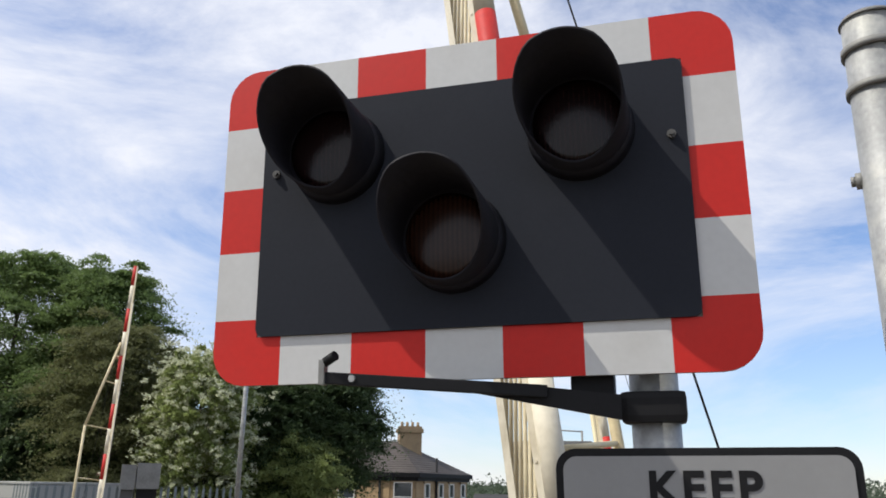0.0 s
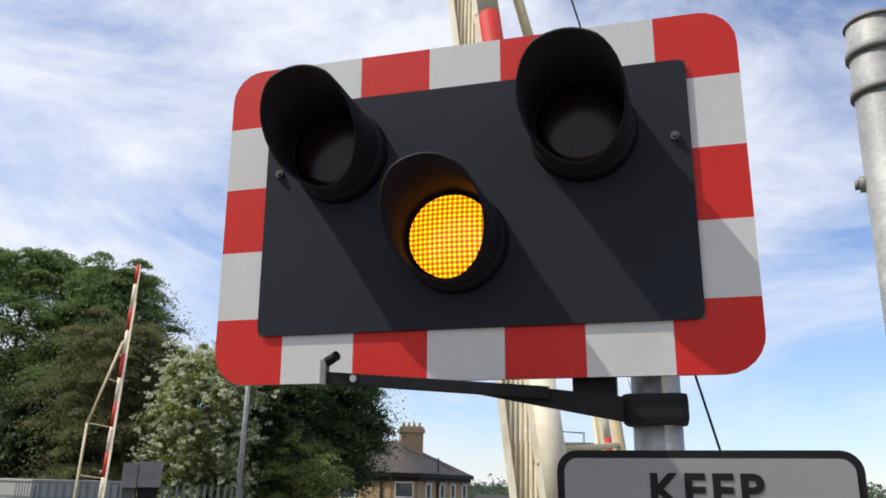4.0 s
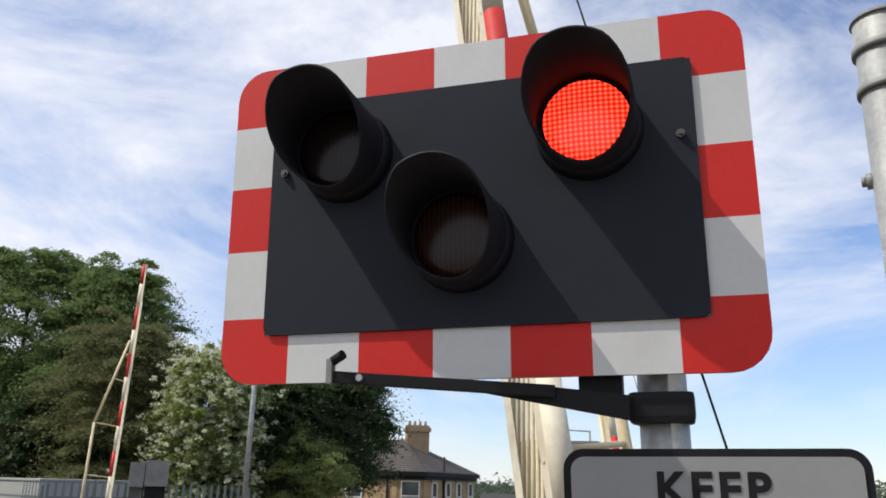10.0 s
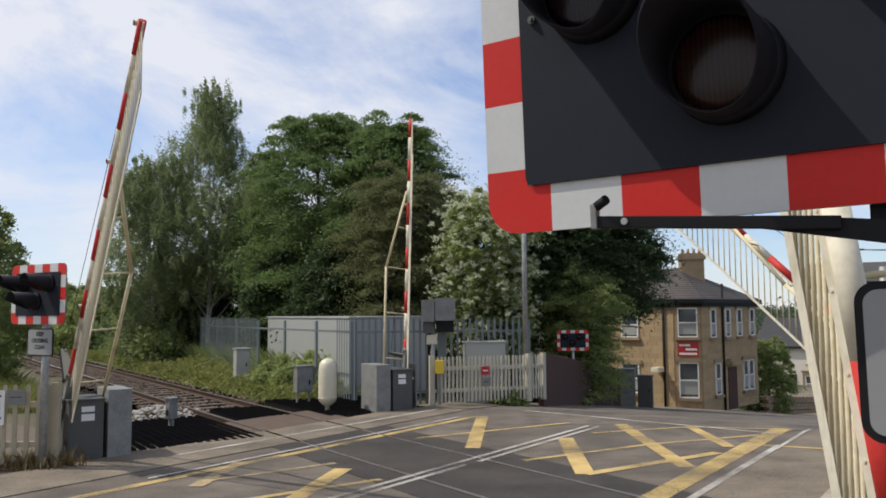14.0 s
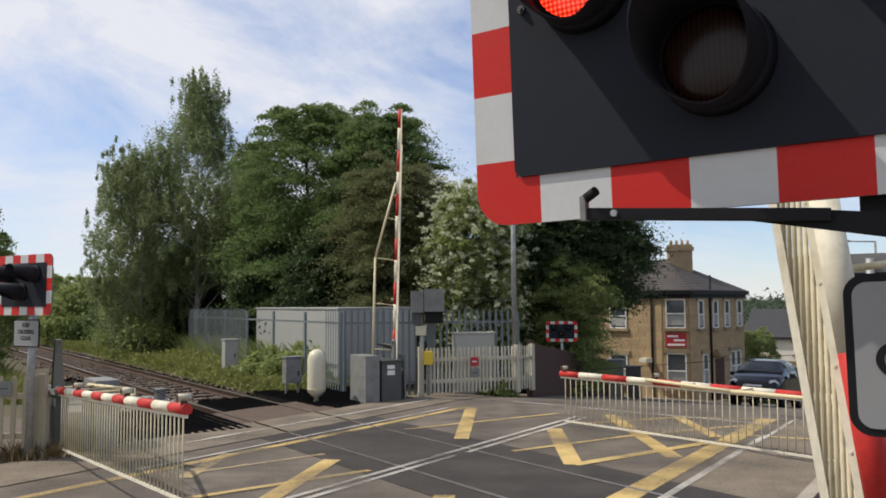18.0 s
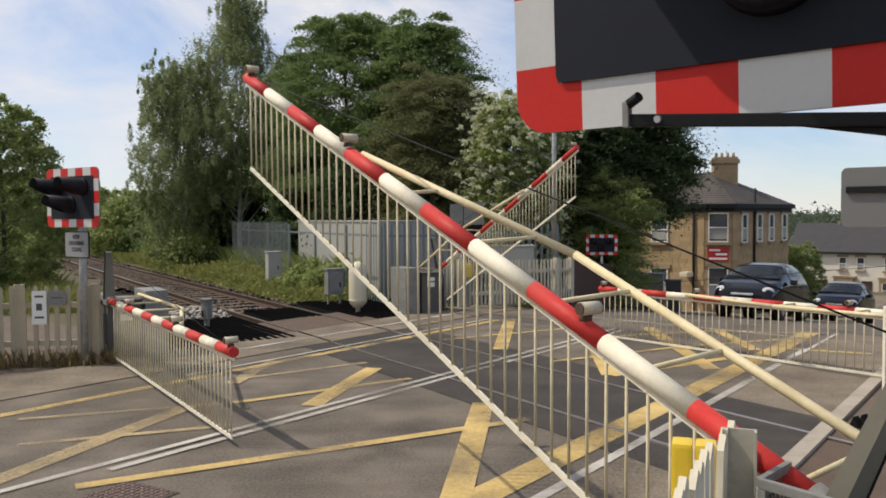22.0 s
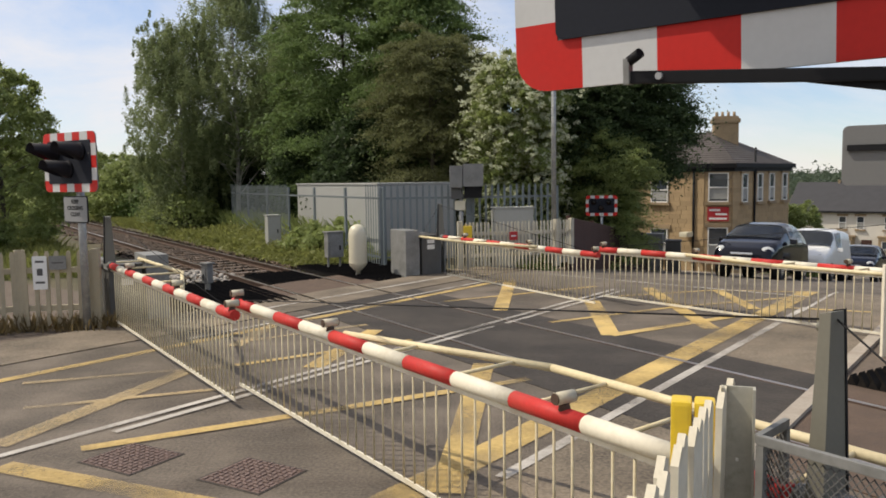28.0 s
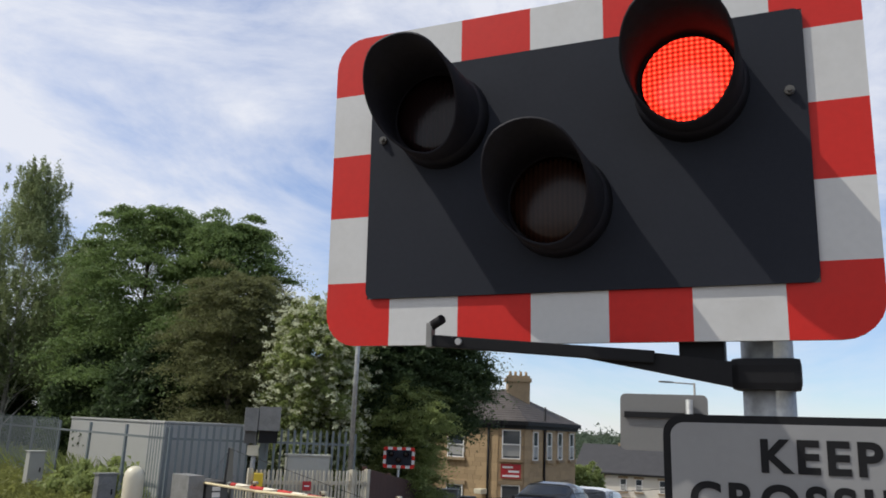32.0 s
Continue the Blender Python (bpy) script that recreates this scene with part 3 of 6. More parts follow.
def build_track():
    # rails over the whole length, sleepers off the road
    for c in (5.63, 7.09):
        e = tagged(new("rail"), "rusty steel running rail with a worn bright head", "rail", "running rails", "structure")
        bm = BM()
        pts = [(-0.07, -0.14), (0.07, -0.14), (0.07, -0.125), (0.012, -0.11), (0.012, -0.04), (0.035, -0.03), (0.035, -0.002), (-0.035, -0.002), (-0.035, -0.03), (-0.012, -0.04), (-0.012, -0.11), (-0.07, -0.125)]
        prism(bm, pts, -60, 140)
        o = ACROSS * c
        m = Matrix.Translation((o.x, o.y, 0.012)) @ Matrix.Rotation(math.atan2(RAIL.y, RAIL.x) - math.pi / 2, 4, "Z")
        e.matrix_basis = m
        part("web", bm, RUST, e)
        bm = BM()
        box(bm, -0.03, 0.03, -60, 140, -0.004, 0.002)
        part("head", bm, RAIL_TOP, e)
    bm = BM()
    box(bm, -1.25, 1.25, -0.12, 0.12, -0.13, 0.0, 0.015)
    first = None
    e = tagged(new("sleepers"), "weathered timber sleepers in ballast", "sleeper", kind="structure")
    o = ACROSS * 6.36
    e.matrix_basis = Matrix.Translation((o.x, o.y, -0.13)) @ Matrix.Rotation(math.atan2(RAIL.y, RAIL.x) - math.pi / 2, 4, "Z")
    rng = random.Random(3)
    for i in range(95):
        y = 16.6 + 0.68 * i
        if first is None:
            first = part("sleeper", bm, SLEEPER, e, m=pose(0, y, 0))
        else:
            same(first, e, pose(rng.uniform(-0.03, 0.03), y, 0, 0, 0, rng.uniform(-1, 1)), "sleeper")
    for i in range(30):
        same(first, e, pose(0, -4.4 - 0.68 * i, 0), "sleeper")
    # ballast bed and stones
    bm = BM()
    sec = [(-2.3, -0.35), (2.3, -0.35), (1.6, -0.15), (-1.6, -0.15)]
    prism(bm, sec, 11.8, 140)
    prism(bm, sec, -60, -2.2)
    b = tagged(part("ballast", bm, BALLAST), "brown stone ballast bed under the track", "ballast", kind="structure")
    b.matrix_basis = Matrix.Translation((o.x, o.y, 0)) @ Matrix.Rotation(math.atan2(RAIL.y, RAIL.x) - math.pi / 2, 4, "Z")
    rs = np.random.RandomState(5)
    n = 9000
    c = np.stack([rs.uniform(-2.4, 2.4, n), 12.2 + 50 * rs.rand(n) ** 1.6, np.full(n, -0.15)], 1)
    c[:, 2] -= np.clip(np.abs(c[:, 0]) - 1.6, 0, 1) * 0.28
    t = rs.normal(size=(n, 4, 3)) * 0.012
    base = np.array([[-1, -1, 0], [1, -1, 0], [1, 1, 0], [-1, 1, 0]]) * 0.035
    rot = rs.uniform(0, 6.28, n)
    cs, sn = np.cos(rot), np.sin(rot)
    bx = base[None, :, 0] * cs[:, None] - base[None, :, 1] * sn[:, None]
    by = base[None, :, 0] * sn[:, None] + base[None, :, 1] * cs[:, None]
    v = np.stack([bx, by, np.zeros_like(bx)], 2) + t + c[:, None] + np.array([0, 0, 0.03])
    v[:, 0, 2] -= 0.04
    v[:, 2, 2] -= 0.03
    s = quads("ballast_stones", v, BALLAST)
    s.matrix_basis = b.matrix_basis
    tagged(s, "loose brown ballast stones", "ballast", kind="stuff")


def build_stone_heap():
    """Pale angular stones tipped beside the track."""
    rs = np.random.RandomState(15)
    bm = BM()
    for k in range(260):
        a, r = rs.uniform(0, 6.28), rs.rand() ** 0.6
        c = Vector((-5.6 + 0.9 * r * math.cos(a), 18.0 + 1.6 * r * math.sin(a), -0.12 + 0.22 * (1 - r)))
        size = rs.uniform(0.03, 0.075)
        bmesh.ops.create_icosphere(bm, subdivisions=1, radius=size, matrix=Matrix.Translation(c) @ Matrix.Diagonal((rs.uniform(0.7, 1.3), rs.uniform(0.7, 1.3), rs.uniform(0.5, 0.9), 1)))
    tagged(part("stone_heap", bm, PALE_STONE), "pale grey broken stones tipped beside the track", "stones", kind="stuff")


def guard_field(corner, along, across, n_along, n_across, label):
    """Black ribbed trespass guard panels: rows of sawtooth ridges."""
    e = thing("trespass_guard", Matrix.Translation(corner), label, "trespass guard", "trespass guards", "structure")
    a = Vector(along).normalized()
    ang = math.atan2(a.y, a.x)
    bm = BM()
    for k in range(8):
        x = k * 0.11
        vs = [(x, 0, 0), (x + 0.11, 0, 0), (x + 0.045, 0, 0.11)]
        lo = [bm.verts.new(v) for v in vs]
        hi = [bm.verts.new((v[0], 0.10, v[2])) for v in vs]
        bm.faces.new(lo), bm.faces.new(hi[::-1])
        for i in range(3):
            bm.faces.new((lo[i], lo[(i + 1) % 3], hi[(i + 1) % 3], hi[i]))
    first = None
    for i in range(n_along):
        for j in range(n_across):
            m = Matrix.Rotation(ang, 4, "Z") @ Matrix.Translation((i * 0.9, j * 0.15 * across, 0.0))
            if first is None:
                first = part("panel", bm, BLACK_RUBBER, e, m=m)
            else:
                same(first, e, m, "panel")


# ---- barriers ----
SWING_A = [(0, 83), (11.4, 83), (12, 82.5), (12.5, 75), (13, 66), (13.5, 58.5), (14, 51.1), (14.5, 42.5), (15, 34.7), (15.5, 27), (16, 20.5), (16.5, 14.8), (17, 10), (17.5, 6.1), (18, 3), (18.5, 1.2), (19, 0.3), (19.5, 0), (32, 0)]
SWING_B = [(0, 81.5), (17.8, 81.5), (18.4, 80.2), (19, 73.2), (19.5, 64.4), (20, 54.6), (20.5, 46.0), (21, 38.3), (21.5, 30.4), (22, 22.4), (22.5, 13.2), (23, 6.6), (23.5, 4.4), (24, 2.6), (24.5, 1.0), (25, 0.2), (25.5, 0.0), (32, 0.0)]
SWING_C = [(0, 83), (11.4, 83), (12, 79), (12.5, 70.5), (13, 61), (13.5, 52), (14, 43.1), (14.5, 36), (15, 29), (15.5, 21.3), (16, 14.5), (16.5, 9), (17, 5), (17.5, 2.2), (18, 0.4), (18.5, 0), (32, 0)]
SWING_D = [(0, 86.8), (17.8, 86.8), (18.4, 85.8), (19, 77.2), (19.5, 68), (20, 59), (20.5, 51), (21, 43), (21.5, 34.5), (22, 25.7), (22.5, 17.6), (23, 10.7), (23.5, 7.5), (24, 4), (24.5, 1.4), (25, 0.2), (25.5, 0), (32, 0)]
MOVERS = []


def barrier(x, y, az, length, pivot, side, swing, label, cabinet, cuts=None, stay=(4.0, 2.3, 0.52), struts=(3.2, 2.3, 1.3, 0.3), drop=0.725, mast_x=0.29, lamps=(0.08, 1.93, 4.26)):
    """Lifting barrier: machine cabinet, striped boom, hanging skirt, side stay, mast and wire. Its boom points along +x."""
    e = thing("level_crossing_barrier", pose(x, y, 0, 0, 0, 90 - az), label, "barrier", "crossing barriers")
    cabinet(e, side)
    bm = BM()
    box(bm, 0.3, length, -0.008, 0.008, -0.078, -0.03)
    for k in range(22):
        px = 0.45 + (length - 0.6) * k / 21
        tube(bm, (px, -0.012, -0.066), (px, 0.012, -0.066), 0.007, seg=6)
    boom = part("boom", bm, WHITE_PAINT, e, "red and white banded boom with a bolted flange")
    n = 11
    r0, r1 = 0.049, 0.049
    cuts = cuts or [length] + [length - 0.42 - 0.492 * k for k in range(n - 2)] + [length - 4.92, length - 5.45]
    for i in range(n):
        a, b = cuts[i + 1], cuts[i]
        ra, rb = r0 + (r1 - r0) * a / length, r0 + (r1 - r0) * b / length
        bm = BM()
        bmesh.ops.create_cone(bm, cap_ends=True, segments=20, radius1=ra, radius2=rb, depth=b - a, matrix=Matrix.Translation(((a + b) / 2, 0, 0)) @ Matrix.Rotation(math.pi / 2, 4, "Y"))
        for f in bm.faces:
            f.smooth = len(f.verts) == 4
        part("band", bm, WHITE_PAINT if i % 2 else BOOM_RED, boom, "white band" if i % 2 else "red band")
    bm = BM()
    box(bm, -0.55, 0.4, -0.05, 0.05, -0.07, 0.06, 0.01)
    tube(bm, (0.38, 0, 0), (0.5, 0, 0), 0.062, seg=18)
    box(bm, 0.4, 0.48, -0.075, 0.075, -0.02, 0.02, 0.006)
    part("boom_root", bm, GALV_DULL, boom)
    bm = BM()
    mx = mast_x
    lo = [bm.verts.new(v) for v in ((mx, -0.075, 0.03), (mx + 0.07, -0.075, 0.03), (mx + 0.07, 0.075, 0.03), (mx, 0.075, 0.03))]
    hi = [bm.verts.new(v) for v in ((mx + 0.01, -0.042, 0.73), (mx + 0.052, -0.042, 0.72), (mx + 0.052, 0.042, 0.72), (mx + 0.01, 0.042, 0.73))]
    bm.faces.new(lo[::-1]), bm.faces.new(hi)
    for k in range(4):
        bm.faces.new((lo[k], lo[(k + 1) % 4], hi[(k + 1) % 4], hi[k]))
    tube(bm, (mx + 0.055, 0.012, 0.67), (mx + 0.07, 0.012, 0.67), 0.02, seg=12)
    mast = part("mast", bm, GREY_MAST, boom, "grey tapered stay mast")
    # thin black cover added on one mast face; its colour stands for shade
    bm = BM()
    for d in (0.0, -0.012):
        vs = [bm.verts.new(v) for v in ((mx - 0.005, -0.0765 + d, 0.03), (mx + 0.072, -0.0765 + d, 0.03), (mx + 0.054, -0.0435 + d, 0.725), (mx + 0.008, -0.0435 + d, 0.735))]
        bm.faces.new(vs if d else vs[::-1])
    bm.verts.ensure_lookup_table()
    for k in range(4):
        bm.faces.new((bm.verts[k], bm.verts[(k + 1) % 4], bm.verts[4 + (k + 1) % 4], bm.verts[4 + k]))
    part("side_plate", bm, BLACK_PAINT, mast, "mast side face, blackened to look shaded")
    bm = BM()
    tube(bm, (mx + 0.01, 0, 0.7), (length - 0.25, 0, 0.05), 0.0042, seg=6)
    tube(bm, (mx + 0.01, 0, 0.7), (-0.5, 0, 0.08), 0.0042, seg=6)
    part("stay_wire", bm, BLACK_PAINT, boom)
    # side stay with cross struts
    bm = BM()
    s = side
    start, bend, lat = stay
    tube(bm, (start, s * 0.05, 0.03), (bend, s * lat, 0.03), 0.026, seg=10)
    tube(bm, (bend, s * lat, 0.03), (-0.15, s * lat, 0.03), 0.026, seg=10)
    part("side_stay", bm, CREAM, boom, "yellowed white tubular side stay", smooth=True)
    for px in struts:
        py = lat if px <= bend else 0.05 + (lat - 0.05) * (start - px) / (start - bend)
        bm = BM()
        tube(bm, (px, s * py, 0.03), (px - 0.05, 0, 0.03), 0.013, seg=8)
        part("strut", bm, CREAM, boom)
    # boom lamps
    for px in (length - k for k in lamps):
        bm = BM()
        tube(bm, (px, 0, 0.03), (px, 0, 0.075), 0.036, 0.026, seg=12)
        lamp = part("boom_lamp", bm, RUST, boom, "small white boom lamp on a rusty stem")
        bm = BM()
        tube(bm, (px, -0.06, 0.102), (px, 0.06, 0.102), 0.033, seg=20)
        part("lamp_case", bm, LAMP_CREAM, lamp, smooth=False)
        for q in (-1, 1):
            bm = BM()
            tube(bm, (px, q * 0.0605, 0.102), (px, q * 0.067, 0.102), 0.03, seg=16)
            part("lens", bm, RUST, lamp)
    # hanging skirt
    bm = BM()
    tube(bm, (0, 0, 0), (0, 0, -drop), 0.0082, seg=6)
    rods, first = [], None
    count = 44
    for i in range(count):
        px = 0.62 + (length - 0.72) * i / (count - 1)
        if first is None:
            first = part("skirt_rod", bm, ROD_PAINT, boom)
            o = first
        else:
            o = same(first, boom, Matrix(), "skirt_rod")
        rods.append((o, px))
    bm = BM()
    box(bm, 0.6, length - 0.08, -0.008, 0.008, -0.016, 0.016)
    rail = part("bottom_rail", bm, WHITE_PAINT, boom)
    MOVERS.append((boom, rods, rail, pivot, swing, drop))
    return e


def swing_barriers():
    for boom, rods, rail, pivot, swing, drop in MOVERS:
        walk(boom, [(t, pose(0, 0, pivot, 0, -th, 0)) for t, th in swing])
        for rod, px in rods:
            walk(rod, [(t, pose(px, 0, -0.075, 0, th, 0)) for t, th in swing])
        rows = []
        for t, th in swing:
            v = Matrix.Rotation(radians(th), 3, "Y") @ Vector((0, 0, -drop))
            rows.append((t, pose(v.x, v.y, v.z - 0.075)))
        walk(rail, rows)


def cabinet_dark(e, side):
    """Machine: dark cabinet beside the pivot on the track side, a pale steel box outside it."""
    s = side
    lo, hi = sorted((s * -0.02, s * 0.46))
    bm = BM()
    box(bm, -0.4, 0.3, lo, hi, -0.12, 0.86, 0.015)
    c = part("cabinet", bm, CABINET, e, "dark grey machine cabinet")
    bm = BM()
    box(bm, -0.43, 0.33, lo - 0.02, hi + 0.02, 0.86, 0.89, 0.01)
    part("lid", bm, CABINET, c)
    for z, h in ((0.74, 0.08), (0.62, 0.1)):
        bm = BM()
        box(bm, 0.301, 0.305, s * 0.24 - 0.09, s * 0.24 + 0.09, z - h / 2, z + h / 2)
        part("notice", bm, WHITE_FRAME, c, "small white paper notice")
    bm = BM()
    lo, hi = sorted((s * 0.52, s * 0.86))
    box(bm, -0.45, 0.3, lo, hi, -0.12, 1.0, 0.008)
    part("weight_box", bm, GALV_DULL, e, "pale galvanised counterweight box")
    bm = BM()
    tube(bm, (0, -s * 0.16, 0.86), (0, s * 0.6, 0.86), 0.045, seg=12)
    part("shaft", bm, CABINET, e)
    bm = BM()
    lo, hi = sorted((-s * 0.2, -s * 0.23))
    box(bm, -0.25, 0.12, lo, hi, -0.12, 0.98, 0.006)
    part("side_plate", bm, GALV_DULL, e, "galvanised side plate")


# ---- flashing signals ----
GLOWS = []


def hood_mesh(r, top, bottom, full=1.12):
    """Round cowl with a raked mouth, closed round, open to the front (-y)."""
    bm = BM()
    seg = 40
    rings = []
    for rr, inset in ((r, 0.0), (r, 1.0), (r - 0.006, 1.0), (r - 0.006, 0.0)):
        ring = []
        for i in range(seg):
            a = 2 * math.pi * i / seg
            h = 0.5 + 0.5 * math.cos(a)
            reach = bottom + (top - bottom) * min(1.0, h * full) ** 0.85
            ring.append(bm.verts.new((rr * math.sin(a) - 0.011 * inset * (reach / top), -reach * inset, rr * math.cos(a) + 0.018 * inset * (reach / top))))
        rings.append(ring)
    for p, q in zip(rings, rings[1:]):
        for i in range(seg):
            f = bm.faces.new((p[i], p[(i + 1) % seg], q[(i + 1) % seg], q[i]))
            f.smooth = True
    return bm


def lens_mesh(r, sag):
    """A shallow domed lens that bulges to the front (-y)."""
    bm = BM()
    seg, rows = 40, 5
    tip = bm.verts.new((0, -sag, 0))
    prev = None
    for j in range(1, rows + 1):
        q = r * j / rows
        ring = [bm.verts.new((q * math.sin(2 * math.pi * i / seg), -sag * (1 - (j / rows) ** 2), q * math.cos(2 * math.pi * i / seg))) for i in range(seg)]
        for i in range(seg):
            k = (i + 1) % seg
            f = bm.faces.new((tip, ring[i], ring[k]) if prev is None else (prev[i], ring[i], ring[k], prev[k]))
            f.smooth = True
        prev = ring
    back = [bm.verts.new((v.co.x, 0.004, v.co.z)) for v in prev]
    for i in range(seg):
        bm.faces.new((prev[i], back[i], back[(i + 1) % seg], prev[(i + 1) % seg]))
    bm.faces.new(back)
    return bm


def wig_wag(m, label, front_lit, flash, sign, name="level_crossing_signal", post_x=0.43, drop=2.325, cowl=0.214):
    """Signal head with one amber and two red lamps, board 1.34 x 0.93, on a steel post."""
    e = thing(name, m, label, "traffic signal", "crossing signals")
    w, h, b = 0.67, 0.876, 0.122
    # striped border: 7 fields along, 5 up
    bm = BM()
    prism(bm, rounded(-w, w, 0, h, 0.088, 6), 0.0, 0.016, 0)
    board = part("backing_board", bm, SIGN_BACK, e)

    def field(x0, x1, z0, z1, red, corner=None):
        bm = BM()
        if corner:
            sx, sz, r = (1 if corner[0] else -1), (1 if corner[1] else -1), 0.088
            ox, oz = sx * w, (h if sz > 0 else 0)
            ix, iz = (x0 if sx > 0 else x1), (z0 if sz > 0 else z1)
            bx, bz = ox - sx * b, oz - sz * b
            arc = [(ox - sx * r + sx * r * math.sin(radians(t)), oz - sz * r + sz * r * math.cos(radians(t))) for t in range(0, 91, 15)]
            half = len(arc) // 2
            # two convex pieces that meet on the diagonal
            prism(bm, [(bx, bz), (ix, bz), (ix, oz)] + arc[:half + 1], -0.003, 0.0)
            prism(bm, [(bx, bz)] + arc[half:] + [(ox, iz), (bx, iz)], -0.003, 0.0)
        else:
            box(bm, x0, x1, -0.003, 0.0, z0, z1)
        part("border_field", bm, RED_SHEET if red else WHITE_CLEAN, board)
    xs = [-w, -0.48, -0.287, -0.095, 0.095, 0.284, 0.479, w]
    zs = [0, 0.168, 0.349, 0.527, 0.705, h]
    for i in range(7):
        red = i % 2 == 0
        if red and i in (0, 6):
            continue
        field(xs[i], xs[i + 1], 0, b, red)
        field(xs[i], xs[i + 1], h - b, h, red)
    for j in range(1, 4):
        red = j % 2 == 0
        field(-w, -w + b, zs[j], zs[j + 1], red)
        field(w - b, w, zs[j], zs[j + 1], red)
    for sx in (-1, 1):
        for top in (False, True):
            x0, x1 = (-w, -0.48) if sx < 0 else (0.479, w)
            z0, z1 = (0.705, h) if top else (0, 0.168)
            field(x0, x1, z0, z1, True, (sx > 0, top))
    bm = BM()
    prism(bm, rounded(-w + b, w - b, b, h - b, 0.022), -0.012, -0.0035)
    panel = part("lamp_panel", bm, BOARD_GREY, e, "dark grey lamp panel")
    for sx in (-0.508, 0.512):
        bm = BM()
        tube(bm, (sx, -0.012, 0.557), (sx, -0.02, 0.557), 0.011, seg=8)
        tube(bm, (sx, -0.02, 0.557), (sx, -0.027, 0.557), 0.006, seg=6)
        part("screw", bm, CABINET, panel)
    for kind, cx, cz in (("left", -0.334, 0.59), ("amber", -0.019, 0.335), ("right", 0.3, 0.592)):
        bm = BM()
        tube(bm, (cx, -0.012, cz), (cx, -0.06, cz), 0.131, 0.122, seg=32, caps=True)
        lamp = part("lamp_housing", bm, HOOD_BLACK, e, "black lamp housing with a long cowl")
        hood = part("cowl", hood_mesh(0.122, cowl, 0.05, 1.12 if cowl < 0.3 else 2.0), HOOD_BLACK, lamp, m=pose(cx, -0.055, cz))
        part("lens", lens_mesh(0.108, 0.009), LENS_AMBER if kind == "amber" else LENS_RED, lamp, "unlit amber lens" if kind == "amber" else "unlit red lens", m=pose(cx, -0.066, cz))
        glow = part("lamp_light", lens_mesh(0.103, 0.011), GLOW_AMBER if kind == "amber" else GLOW_RED, lamp, "lamp light, amber" if kind == "amber" else "lamp light, red", m=pose(cx, -0.03, cz))
        if flash:
            GLOWS.append((glow, kind, cx, cz))
    # post, bracket, name arm
    bm = BM()
    tube(bm, (post_x, 0.11, -drop), (post_x, 0.11, 0.8), 0.056, seg=24)
    part("post", bm, GALV, e, "galvanised steel post")
    for z in ((0.55,) if not front_lit and not sign else (0.2, 0.62)):
        bm = BM()
        box(bm, -0.6, 0.6, 0.018, 0.07, z - 0.045, z + 0.045)
        tube(bm, (post_x, 0.11, z - 0.03), (post_x, 0.11, z + 0.03), 0.064, seg=20)
        part("bracket", bm, BLACK_PAINT, e)
    if sign:
        sx0, sx1, sz0, sz1 = 0.204, 0.838, -0.497, -0.160
        if not front_lit:
            sx0, sx1, sz0, sz1 = post_x - 0.33, post_x + 0.29, -0.46, -0.06
        bm = BM()
        prism(bm, rounded(sx0, sx1, sz0, sz1, 0.045), 0.03, 0.045)
        s = part("name_sign", bm, BLACK_PAINT, e, "white sign with a black edge and black words")
        bm = BM()
        prism(bm, rounded(sx0 + 0.017, sx1 - 0.017, sz0 + 0.017, sz1 - 0.017, 0.03), 0.026, 0.0299)
        part("sign_face", bm, SIGN_FACE, s)
        for k, word in enumerate(("KEEP", "CROSSING", "CLEAR")):
            cu = bpy.data.curves.new("word", "FONT")
            cu.body, cu.size, cu.extrude, cu.offset = word, 0.094 if front_lit else 0.08, 0.0006, 0.0032
            cu.align_x, cu.align_y, cu.space_character = "CENTER", "CENTER", 1.22 if front_lit else 1.05
            t = bpy.data.objects.new("word", cu)
            scene.collection.objects.link(t)
            bpy.context.view_layer.update()
            me = bpy.data.meshes.new_from_object(t.evaluated_get(bpy.context.evaluated_depsgraph_get()))
            bpy.data.objects.remove(t)
            me.materials.clear()
            me.materials.append(BLACK_PAINT)
            o = new("word", me)
            o.parent = s
            o.matrix_basis = pose((sx0 + sx1) / 2, 0.0245, sz1 - 0.087 - 0.094 * k, 90, 0, 0)
    return e


